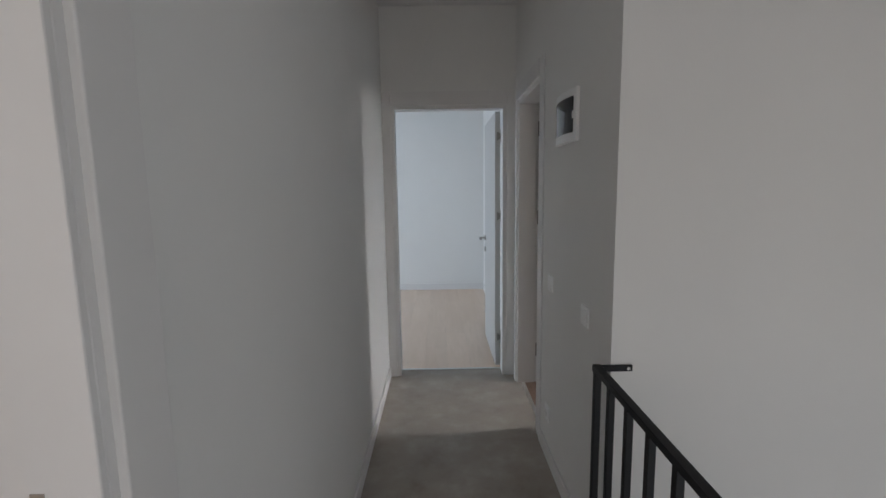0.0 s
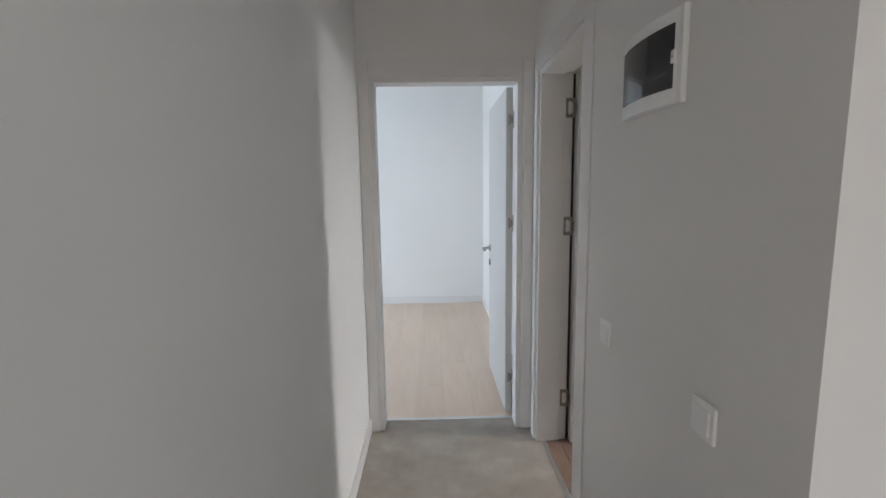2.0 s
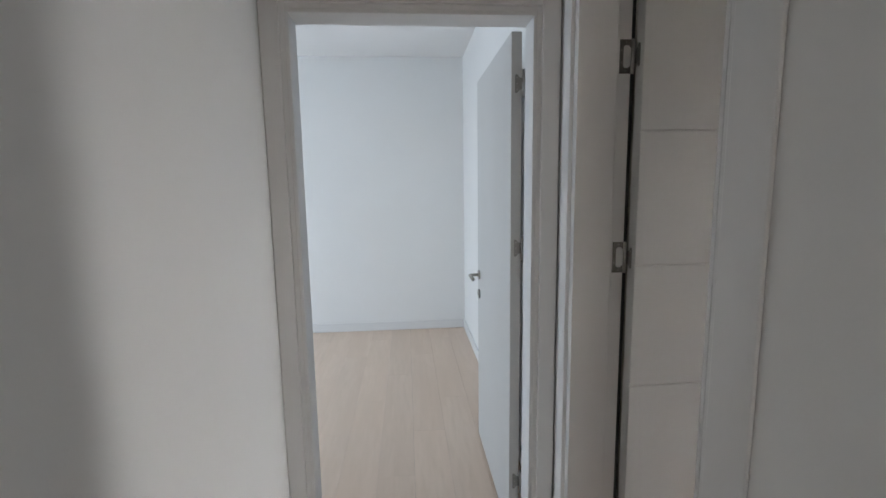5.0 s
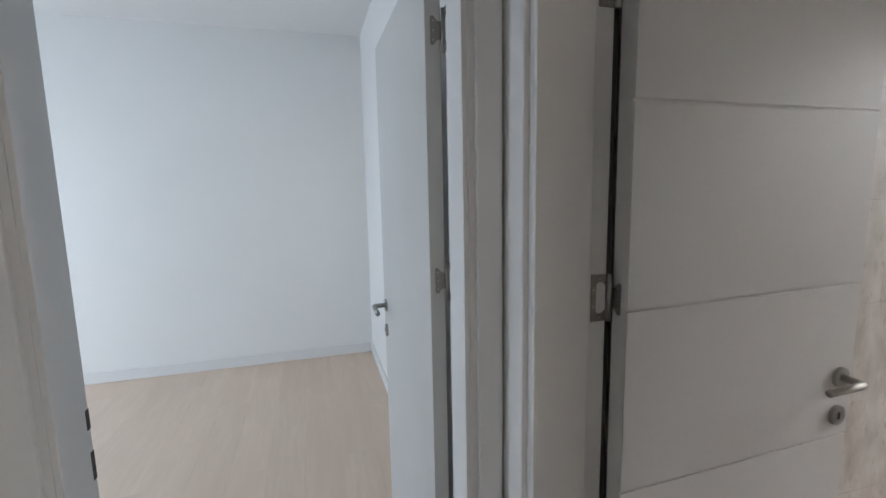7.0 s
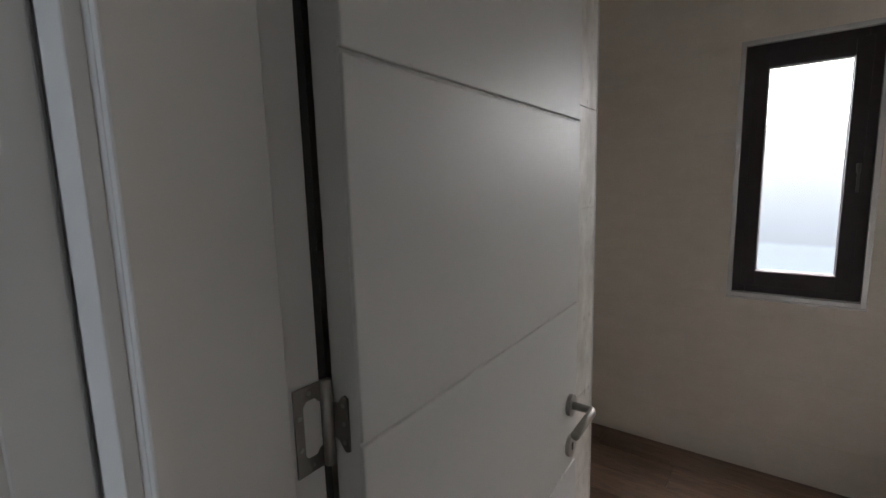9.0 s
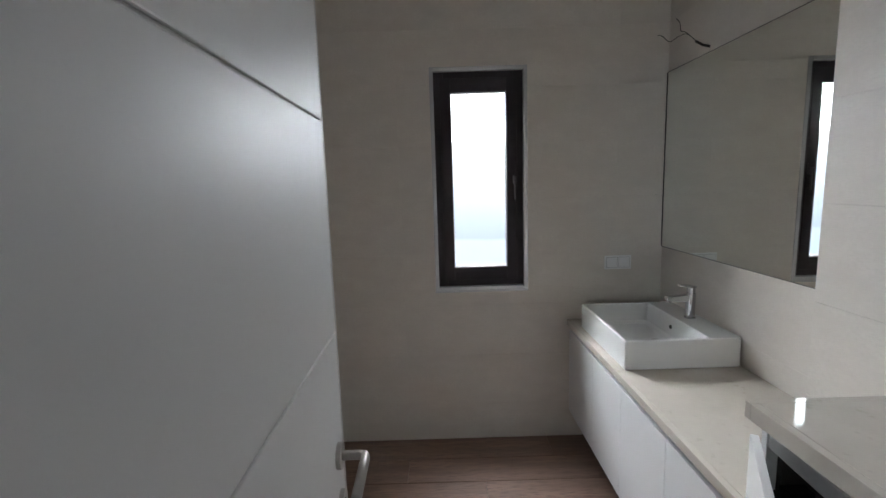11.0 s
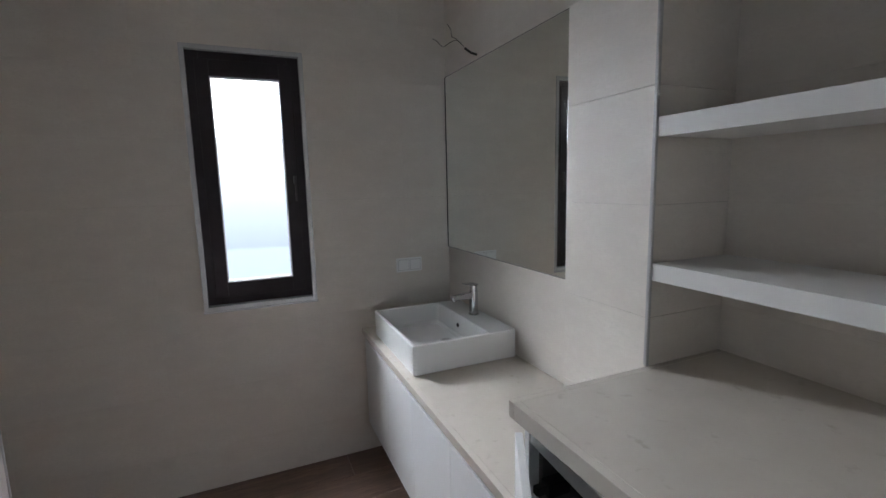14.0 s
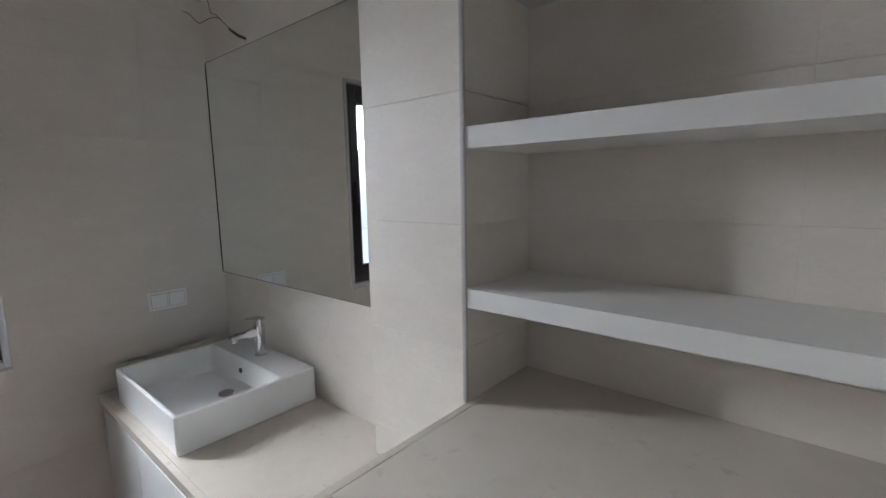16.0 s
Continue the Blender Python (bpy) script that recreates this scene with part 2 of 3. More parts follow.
def structure(name, bm, material, label="", category=""):
    return tagged(obj(name, bm, material), label, category, kind="structure")


def arc(cx, cy, r, a0, a1, n):
    return [(cx + r * math.cos(radians(a0 + (a1 - a0) * i / n)), cy + r * math.sin(radians(a0 + (a1 - a0) * i / n))) for i in range(n + 1)]


# ---- the plan ----
TOP = 2.74
LEFT, RIGHT, END = -0.415, 0.562, 3.402      # corridor faces
BATH_W, BATH_E = 0.730, 3.095                # bathroom faces
DOOR_H = 2.03
A0, A1 = 2.594, 3.241                        # bathroom doorway along y
B0, B1 = -0.325, 0.468                       # bedroom doorway along x
C0, C1 = -0.33, 0.515                        # side room doorway along y
WIN = (2.535, 3.040, 0.919, 2.119)           # bathroom window: y0, y1, z0, z1
STAIR = 1.455                                # face of the stair wall
NICHE, MIRW, PIL = 1.576, 1.766, 1.868       # faces of niche back, mirror wall, pier
NORTH = 3.337                                # tiled wall behind the open bathroom door
J = 0.034                                    # room for a door lining
T = 0.008                                    # tile thickness

# floors
structure("floor_corridor", boxes(((LEFT - 0.14, -2.4, -0.25), (RIGHT, 3.516, 0.0)), ((RIGHT, A0, -0.25), (0.60, A1, 0.0))), CONCRETE,
          "grey mottled concrete-look floor tile of the corridor", "floor")
floor_bedroom = structure("floor_bedroom", boxes(((-3.5, 3.53, -0.25), (0.70, 6.56, -0.011))), GROUTF, "light oak laminate floor of the bedroom", "floor")
floor_bath = structure("floor_bathroom", boxes(((0.612, 1.50, -0.25), (3.38, 4.38, -0.010))), GROUTF, "brown wood-look plank tile floor", "floor")
structure("floor_side_room", boxes(((-3.2, -2.4, -0.25), (LEFT - 0.14, 3.40, -0.002))), OAK, "light oak laminate floor of the side room", "floor")
structure("floor_stair_landing", boxes(((RIGHT, -2.4, -2.9), (2.2, STAIR, -2.7))), CONCRETE, "grey stair landing far below the railing", "floor")
structure("door_sill_strip", soft(boxes(((B0, 3.512, 0.0), (B1, 3.536, 0.005))), 0.002), ALU, "thin pale aluminium floor strip in the doorway", "trim")
structure("door_sill_strip_2", soft(boxes(((0.592, A0, 0.0), (0.616, A1, 0.004))), 0.0015), ALU, "thin aluminium floor strip at the bathroom door", "trim")

# ceilings
structure("ceiling_corridor", boxes(((LEFT, -2.4, TOP), (RIGHT, END, TOP + 0.1))), CEILING, "plain white corridor ceiling", "ceiling")
structure("ceiling_stair", boxes(((RIGHT, -2.4, TOP), (2.2, STAIR, TOP + 0.1))), CEILING, "plain white ceiling over the stairs", "ceiling")
structure("ceiling_bedroom", boxes(((-3.4, 3.55, TOP - 0.01), (0.617, 6.452, TOP + 0.1))), CEILING, "plain white bedroom ceiling", "ceiling")
structure("ceiling_bathroom", boxes(((BATH_W, NICHE, TOP), (BATH_E, 4.25, TOP + 0.1))), CEILING, "plain white bathroom ceiling", "ceiling")
structure("ceiling_side_room", boxes(((-3.2, -2.4, TOP), (LEFT - 0.14, END, TOP + 0.1))), CEILING, "plain white ceiling of the side room", "ceiling")

# walls
structure("wall_left", boxes(((LEFT - 0.14, C1 + J, 0), (LEFT, END, TOP)), ((LEFT - 0.14, -2.4, 0), (LEFT, C0 - J, TOP)), ((LEFT - 0.14, C0 - J, DOOR_H + J), (LEFT, C1 + J, TOP))),
          PAINT, "matt white painted corridor wall", "wall")
structure("wall_end", boxes(((-3.4, END, 0), (B0 - J, 3.55, TOP)), ((B1 + J, END, 0), (BATH_W, 3.55, TOP)), ((B0 - J, END, DOOR_H + J), (B1 + J, 3.55, TOP))),
          PAINT, "matt white wall with the bedroom doorway", "wall")
structure("wall_right", boxes(((RIGHT, STAIR, 0), (BATH_W - T, A0 - J, TOP)), ((RIGHT, A1 + J, 0), (BATH_W - T, END, TOP)), ((RIGHT, A0 - J, DOOR_H + J), (BATH_W - T, A1 + J, TOP))),
          PAINT, "matt white wall with switches and the bathroom doorway", "wall")
structure("wall_stair", boxes(((RIGHT, STAIR, -2.7), (2.2, NICHE - T, -0.001)), ((BATH_W - T, STAIR, -0.001), (2.2, NICHE - T, TOP))), PAINT, "white wall above the stairwell", "wall")
# Its opening is unseen too, added where the stair lamp stands.
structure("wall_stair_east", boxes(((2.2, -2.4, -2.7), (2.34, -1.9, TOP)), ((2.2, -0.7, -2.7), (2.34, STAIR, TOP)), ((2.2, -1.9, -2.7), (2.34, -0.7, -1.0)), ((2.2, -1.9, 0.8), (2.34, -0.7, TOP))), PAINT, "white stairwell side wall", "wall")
structure("wall_stair_well", boxes(((RIGHT - 0.1, -2.4, -2.7), (RIGHT, STAIR, -0.25))), PAINT, "white wall under the corridor edge", "wall")
# The corridor opening here is added for the unseen fill lamp.
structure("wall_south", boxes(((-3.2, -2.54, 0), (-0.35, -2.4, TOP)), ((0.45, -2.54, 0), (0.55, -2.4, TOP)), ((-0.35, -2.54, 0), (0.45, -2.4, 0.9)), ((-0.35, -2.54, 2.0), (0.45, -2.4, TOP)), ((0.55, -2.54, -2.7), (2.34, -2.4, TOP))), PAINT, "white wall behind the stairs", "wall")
structure("wall_side_room", boxes(((-3.34, -2.4, 0), (-3.2, -1.55, TOP)), ((-3.34, 0.35, 0), (-3.2, END, TOP)), ((-3.34, -1.55, 0), (-3.2, 0.35, 0.8)), ((-3.34, -1.55, 2.2), (-3.2, 0.35, TOP))),
          PAINT, "white outer wall of the side room", "wall")
structure("wall_bedroom_east", boxes(((0.617, 3.55, 0), (0.72, 6.452, TOP))), PAINT, "white bedroom wall behind the open door", "wall")
structure("wall_bedroom_north", boxes(((-3.54, 6.452, 0), (0.72, 6.59, TOP))), PAINT, "white far wall of the bedroom", "wall")
structure("wall_bedroom_west", boxes(((-3.54, 3.55, 0), (-3.4, 3.8, TOP)), ((-3.54, 5.7, 0), (-3.4, 6.452, TOP)), ((-3.54, 3.8, 0), (-3.4, 5.7, 0.12)), ((-3.54, 3.8, 2.25), (-3.4, 5.7, TOP))),
          PAINT, "white outer wall of the bedroom", "wall")
wall_bath_e = structure("wall_bathroom_east", boxes(((BATH_E + T, 1.45, 0), (3.40, WIN[0], TOP)), ((BATH_E + T, WIN[1], 0), (3.40, 4.39, TOP)),
                                                    ((BATH_E + T, WIN[0], 0), (3.40, WIN[1], WIN[2])), ((BATH_E + T, WIN[0], WIN[3]), (3.40, WIN[1], TOP))),
                        GROUT, "beige tiled outer wall with a narrow window", "wall")
wall_mirror = structure("wall_mirror", boxes(((1.60, NICHE - T, 0), (BATH_E + T, MIRW - T, TOP))), GROUT, "beige tiled wall behind the basin", "wall")
wall_pier = structure("wall_pier", boxes(((1.578 + T, MIRW - T, 0), (1.92 - T, PIL - T, TOP))), GROUT, "beige tiled pier between mirror and shelves", "wall")
wall_niche = structure("wall_niche", boxes(((BATH_W - T, STAIR + 0.03, 0), (1.578 + T, NICHE - T, TOP)), ((1.578 + T, NICHE - T, 0), (1.60, MIRW - T, TOP))), GROUT, "beige tiled back of the shelf niche", "wall")
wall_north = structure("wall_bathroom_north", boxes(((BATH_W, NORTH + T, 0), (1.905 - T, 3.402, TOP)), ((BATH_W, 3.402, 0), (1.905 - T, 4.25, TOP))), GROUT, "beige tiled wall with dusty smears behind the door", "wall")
wall_alcove = structure("wall_alcove", boxes(((1.80, 4.25 + T, 0), (3.40, 4.39, TOP))), GROUT, "beige tiled end wall of the shower recess", "wall")
wall_bath_w = structure("wall_bathroom_west", boxes(((BATH_W - T, NICHE, 0), (BATH_W, A0 - J, TOP)), ((BATH_W - T, A1 + J, 0), (BATH_W, NORTH + T, TOP)), ((BATH_W - T, A0 - J, DOOR_H + J), (BATH_W, A1 + J, TOP))),
                        TILE, "beige tiled wall beside the bathroom door", "wall")


# skirting boards
def skirting(name, bm):
    return structure(name, soft(bm, 0.004, 2), TRIMW, "white lacquered skirting board", "baseboard")


S, SH = 0.014, 0.08
skirting("baseboard_left", boxes(((LEFT, C1 + 0.115, 0), (LEFT + S, END - 0.015, SH))))
skirting("baseboard_right", boxes(((RIGHT - S, STAIR - S, 0), (RIGHT, A0 - 0.127, SH))))
skirting("baseboard_bedroom_north", boxes(((-3.4, 6.452 - S, 0), (0.617 - S, 6.452, SH + 0.01))))
skirting("baseboard_bedroom_east", boxes(((0.617 - S, 3.55, 0), (0.617, 6.452, SH + 0.01))))


# ---- door linings and casings ----
def doorway(name, axis, wall0, wall1, lo, hi, rebate_side, label, wide=0.061, near=None):
    """Lining, door stop and casings round an opening in a wall whose faces are wall0 < wall1."""
    def P(u, w, z):
        return (u, w, z) if axis == "x" else (w, u, z)

    base = thing(name, P((lo + hi) / 2, (wall0 + wall1) / 2, 0), label, "door frame")
    ORIGIN[base] = Vector(base.location)
    base["kind"] = "structure"
    j = 0.018
    ra, rb = (wall1 - 0.045, wall1 + 0.002) if rebate_side > 0 else (wall0 - 0.002, wall0 + 0.045)
    sa, sb = (wall0 - 0.002, ra) if rebate_side > 0 else (rb, wall1 + 0.002)
    for n, u0, u1, s0, s1 in (("jamb", lo - 0.032, lo - 0.012, lo - 0.012, lo), ("jamb", hi + 0.012, hi + 0.032, hi, hi + 0.012)):
        bm = boxes((P(u0, wall0 - 0.002, 0), P(u1, wall1 + 0.002, DOOR_H + 0.032)), (P(s0, sa, 0), P(s1, sb, DOOR_H)))
        part(n, soft(bm, 0.0015, 1), TRIMW, base)
    bm = boxes((P(lo - 0.012, wall0 - 0.002, DOOR_H + 0.012), P(hi + 0.012, wall1 + 0.002, DOOR_H + 0.032)), (P(lo - 0.012, sa, DOOR_H), P(hi + 0.012, sb, DOOR_H + 0.012)))
    part("head", soft(bm, 0.0015, 1), TRIMW, base)
    r0, r1 = 0.028, 0.028 + wide
    for a, b in ((wall0 - 0.015, wall0), (wall1, wall1 + 0.015)):
        for u0, u1 in ((lo - r0 - (near or wide), lo - r0), (hi + r0, hi + r1)):
            a2 = wall0 - 0.008 if near and u1 < lo and b == wall0 else a
            part("casing", soft(boxes((P(u0, a2, 0), P(u1, b, DOOR_H + 0.122))), 0.003, 2), TRIMW, base)
        part("casing", soft(boxes((P(lo - r0 + 0.0012, a, DOOR_H + 0.028), P(hi + r0 - 0.0012, b, DOOR_H + 0.1220))), 0.002, 2), TRIMW, base)
    return base


frame_bed = doorway("door_frame_bedroom", "x", END, 3.55, B0, B1, 1, "white lacquered door lining and casings of the bedroom")
frame_bath = doorway("door_frame_bathroom", "y", RIGHT, BATH_W, A0, A1, 1, "white lacquered door lining and casings of the bathroom", near=0.098)
frame_side = doorway("door_frame_side_room", "y", LEFT - 0.14, LEFT, C0, C1, -1, "white lacquered door lining and casings of the side room", 0.098)
for z0, z1 in ((0.975, 1.02), (0.86, 0.925)):
    part("strike_slot", boxes(((B0 - 0.0135, 3.537, z0), (B0 - 0.0110, 3.551, z1))), DARK_PARTS_SHADE, frame_bed, "dark latch slot in the jamb")
part("strike_plate", soft(boxes(((LEFT - 0.085, C1 - 0.0012, 0.90), (LEFT - 0.067, C1 + 0.004, 1.10))), 0.0006, 1), STEEL, frame_side, "stainless strike plate")


# ---- door leaves ----
def lever(parent, spot, out, along, lock_z):
    """Lever handle with round roses. spot on the leaf's face; out: normal; along: the way the lever points."""
    s, o, a = Vector(spot), Vector(out), Vector(along)
    h = part("handle", smooth(tube([s + o * 0.006, s + o * 0.045, s + o * 0.053 + a * 0.003, s + o * 0.056 + a * 0.012, s + o * 0.056 + a * 0.125], 0.0095, 16)), STEEL, parent, "brushed stainless lever handle")
    part("rose", tube([s, s + o * 0.009], 0.026, 28), STEEL, h)
    k = Vector((s.x, s.y, lock_z))
    r = part("lock_rose", tube([k, k + o * 0.009], 0.026, 28), STEEL, parent, "brushed stainless key rose")
    part("keyhole", boxes((k + o * 0.0085 - a * 0.004 - Vector((0, 0, 0.009)) - o * 0.002, k + o * 0.0098 + a * 0.004 + Vector((0, 0, 0.009)))), DARK_PARTS_SHADE, r, "dark keyhole")
    return h


def hinge(parent, pivot, z, jamb, jamb_way, jamb_out, leaf, leaf_way, leaf_out):
    """Flag hinge: knuckle, a plate with a cut-out on the jamb, a small shaped plate on the leaf's edge."""
    up = Vector((0, 0, 1))
    p = Vector((*pivot, z))
    k = part("hinge", smooth(tube([p - up * 0.05, p + up * 0.05], 0.0065, 12)), STEEL, parent, "stainless flag hinge")

    def sheet(bm, o, w, n, outline):
        """A thin plate cut to an outline."""
        near = [bm.verts.new(o + w * u + up * q + n * 0.0026) for u, q in outline]
        far = [bm.verts.new(o + w * u + up * q + n * 0.0004) for u, q in outline]
        bm.faces.new(near)
        bm.faces.new(far[::-1])
        for i in range(len(near)):
            j = (i + 1) % len(near)
            bm.faces.new((near[j], near[i], far[i], far[j]))

    o, w, n = Vector((*jamb, z)), Vector(jamb_way), Vector(jamb_out)
    bm = bmesh.new()
    half = [(0.0, 0.026), (0.004, 0.0275), (0.009, 0.0335), (0.020, 0.0335), (0.025, 0.028)]
    sheet(bm, o, w, n, [(0.0, 0.05), *half, *[(u, -q) for u, q in reversed(half)], (0.0, -0.05), (0.036, -0.05), (0.036, 0.05)])
    part("jamb_plate", bm, HINGEST, k)
    for u, dz in ((0.0305, -0.018), (0.0305, 0.018), (0.017, -0.042), (0.017, 0.042)):
        c = o + w * u + up * dz
        part("screw", tube([c + n * 0.002, c + n * 0.0038], 0.0027, 10), STEEL, k)
    o, w, n = Vector((*leaf, z)), Vector(leaf_way), Vector(leaf_out)
    bm = bmesh.new()
    half = [(0.0, 0.021), (0.008, 0.022), (0.016, 0.032), (0.020, 0.034), (0.025, 0.031)]
    sheet(bm, o, w, n, [*half, *[(u, -q) for u, q in reversed(half)]])
    lo, hi = [min(q) for q in zip(p, o + n * 0.002)], [max(q) for q in zip(p, o + n * 0.002)]
    box(bm, (lo[0], lo[1] - 0.001, z - 0.020), (hi[0] + 0.001, hi[1] + 0.001, z + 0.020))
    part("leaf_plate", bm, HINGEST, k)
    for dz in (-0.022, 0.0, 0.022):
        c = o + w * 0.018 + up * dz
        part("screw", tube([c + n * 0.002, c + n * 0.0038], 0.0026, 10), STEEL, k)
    return k


# bathroom door, open into the bathroom, with three grooves in its face
LF, LB = 3.203, 3.249
X0, X1 = 0.745, 1.457
HANG = pose(X0, LB, 0, 0, 0, 1.9) @ pose(-X0, -LB, 0)
bath_door = thing("door_bathroom", (1.1, 3.235, 0.006), "white lacquered bathroom door with three grooves, standing open", "door")
panel_edges = [0.008, 0.819, 1.220, 1.634, 2.034]


def hung(bm):
    """Turns a piece of the leaf as it stands open."""
    bmesh.ops.transform(bm, matrix=HANG, verts=bm.verts[:])
    return bm


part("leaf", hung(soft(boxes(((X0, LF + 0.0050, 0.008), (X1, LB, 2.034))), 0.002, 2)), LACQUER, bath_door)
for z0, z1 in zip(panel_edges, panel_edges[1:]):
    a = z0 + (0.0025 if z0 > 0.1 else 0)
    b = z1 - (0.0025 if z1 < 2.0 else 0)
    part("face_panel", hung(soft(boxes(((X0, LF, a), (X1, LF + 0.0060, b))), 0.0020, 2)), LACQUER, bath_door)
turn = HANG.to_3x3()
lever(bath_door, HANG @ Vector((1.408, LF, 0.980)), turn @ Vector((0, -1, 0)), turn @ Vector((-1, 0, 0)), 0.878)
for z in (0.255, 1.240, 1.862):
    hinge(bath_door, (0.7355, 3.2475), z, (0.7315, 3.253), (-1, 0, 0), (0, -1, 0), (X0, 3.246), (0, -1, 0), (-1, 0, 0))

# Added dark strip: the hinge gap's shade is put into its colour.
part("hinge_gap_shade", boxes(((0.7325, 3.258, 0.008), (0.7448, 3.263, 2.034))), DARK_PARTS_SHADE, bath_door, "dark strip standing in for the shade in the hinge gap")

# bedroom door, open along the bedroom wall
bed_door = thing("door_bedroom", (0.452, 3.97, 0.006), "plain white lacquered bedroom door, standing open", "door")
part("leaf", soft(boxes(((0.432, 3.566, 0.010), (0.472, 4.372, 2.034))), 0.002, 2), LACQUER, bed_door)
lever(bed_door, (0.432, 4.312, 0.985), (-1, 0, 0), (0, -1, 0), 0.876)
for z in (0.250, 1.235, 1.850):
    hinge(bed_door, (0.478, 3.5585), z, (0.480, 3.551), (0, -1, 0), (-1, 0, 0), (0.471, 3.566), (-1, 0, 0), (0, -1, 0))

# ---- corridor: switches, fuse box, railing ----
def switch_plate(name, y, z, rockers, label, size=0.081):
    s = thing(name, (RIGHT, y, z), label, "switch")
    h = size / 2
    part("plate", soft(boxes(((RIGHT - 0.009, y - h, z - h), (RIGHT, y + h, z + h))), 0.0025, 2), PLASTIC, s)
    w = 0.056 / rockers
    for i in range(rockers):
        y0 = y - 0.028 + i * w
        part("rocker", soft(boxes(((RIGHT - 0.013, y0 + 0.0008, z - 0.028), (RIGHT - 0.008, y0 + w - 0.0008, z + 0.028))), 0.0015, 2), PLASTIC, s)
    return s


switch_plate("light_switch", 2.272, 0.968, 1, "square white plastic light switch by the bathroom door")
switch_plate("light_switch", 1.720, 0.956, 1, "square white plastic light switch near the railing")
outlet = thing("wall_socket", (RIGHT, 2.300, 0.21), "square white plastic power socket low on the wall", "socket")
part("plate", soft(boxes(((RIGHT - 0.009, 2.260, 0.212), (RIGHT, 2.341, 0.293))), 0.0025, 2), PLASTIC, outlet)
part("socket_ring", tube([(RIGHT - 0.0085, 2.300, 0.2525), (RIGHT - 0.0115, 2.300, 0.2525)], 0.026, 28), PLASTIC, outlet)
part("socket_well", tube([(RIGHT - 0.0100, 2.300, 0.2525), (RIGHT - 0.0119, 2.300, 0.2525)], 0.0205, 28), TRIMW, outlet)
for y in (2.291, 2.309):
    part("pin_hole", tube([(RIGHT - 0.0110, y, 0.2525), (RIGHT - 0.0122, y, 0.2525)], 0.0030, 10), DARK_PARTS_SHADE, outlet)

FY0, FY1, FZ0, FZ1 = 1.866, 2.184, 1.642, 1.852
fuse = thing("fuse_box", (RIGHT, 2.03, 1.64), "white flush fuse box with a smoked arched door", "fuse box")
mid, half = (FY0 + 0.020 + FY1) / 2, (FY1 - FY0 - 0.020) / 2


def bulge(y, out=0.0):
    return RIGHT - 0.012 - 0.020 * (1 - ((y - mid) / half) ** 2) - out


DY0, DY1, DZ0, DZ1 = 1.900, 2.170, 1.677, 1.822


def shell(lo, hi, z0, z1):
    """A stretch of the bulging front between two places along the wall."""
    run = [lo + (hi - lo) * i / 12 for i in range(13)]
    return prism([(bulge(y), y) for y in run] + [(RIGHT, hi), (RIGHT, lo)], "z", z0, z1)


for lo, hi, z0, z1 in ((FY0 + 0.020, FY1, FZ0, DZ0), (FY0 + 0.020, FY1, DZ1, FZ1), (FY0 + 0.020, DY0, DZ0 + 0.0002, DZ1 - 0.0002), (DY1, FY1, DZ0 + 0.0002, DZ1 - 0.0002)):
    part("surround", shell(lo, hi, z0, z1), PLASTIC, fuse)
part("back_plate", boxes(((RIGHT - 0.004, DY0 + 0.0005, DZ0 + 0.0005), (RIGHT - 0.001, DY1 - 0.0005, DZ1 - 0.0005))), GROUT, fuse, "grey inner cover")
for k in range(11):
    y = 1.944 + 0.0182 * k
    b = part("breaker", soft(boxes(((RIGHT - 0.011, y, 1.722), (RIGHT - 0.0038, y + 0.0172, 1.782))), 0.001, 1), PLASTIC, fuse)
    part("toggle", soft(boxes(((RIGHT - 0.0155, y + 0.004, 1.741), (RIGHT - 0.0105, y + 0.0132, 1.755))), 0.001, 1), DARK_PARTS_SHADE, b, "dark breaker toggle")
part("flange", soft(boxes(((RIGHT - 0.014, FY0, FZ0 - 0.002), (RIGHT, FY0 + 0.0195, FZ1 + 0.002))), 0.003, 2), PLASTIC, fuse)
ds = [DY0 + 0.0005 + (DY1 - DY0 - 0.001) * i / 14 for i in range(15)]
door = part("door", prism([(bulge(y, 0.0022), y) for y in ds] + [(bulge(y, -0.001), y) for y in reversed(ds)], "z", DZ0 + 0.0004, DZ1 - 0.0004), SMOKE, fuse, "smoked see-through plastic door")
part("latch", soft(boxes(((bulge(1.903) - 0.004, 1.8945, 1.732), (bulge(1.903) + 0.004, 1.9065, 1.762))), 0.001, 1), PLASTIC, door, "pale latch of the door")
part("latch_pin", tube([(bulge(1.901) - 0.0035, 1.900, 1.747), (bulge(1.901) - 0.0065, 1.900, 1.747)], 0.004, 12), CHROME, door)

RX0, RX1 = 0.500, 0.522
rail = thing("stair_railing", (0.51, 0.0, 0.0), "black powder-coated steel railing with upright bars", "railing")
part("top_rail", soft(boxes(((RX0 - 0.001, -2.3, 0.846), (RX1 + 0.003, STAIR - 0.003, 0.868))), 0.0015, 1), BLACK, rail)
part("bottom_rail", soft(boxes(((RX0, -2.3, 0.07), (RX1, STAIR - 0.02, 0.09))), 0.0015, 1), BLACK, rail)
bracket = part("wall_bracket", soft(boxes(((RX0 - 0.001, STAIR - 0.010, 0.842), (0.632, STAIR, 0.864))), 0.002, 2), BLACK, rail)
part("screw", tube([(0.618, STAIR - 0.010, 0.853), (0.618, STAIR - 0.0125, 0.853)], 0.005, 14), STEEL, bracket, "bright screw head")
part("end_post", soft(boxes(((RX0, STAIR - 0.030, 0.0), (RX1, STAIR - 0.008, 0.846))), 0.0015, 1), BLACK, rail)
y = STAIR - 0.15
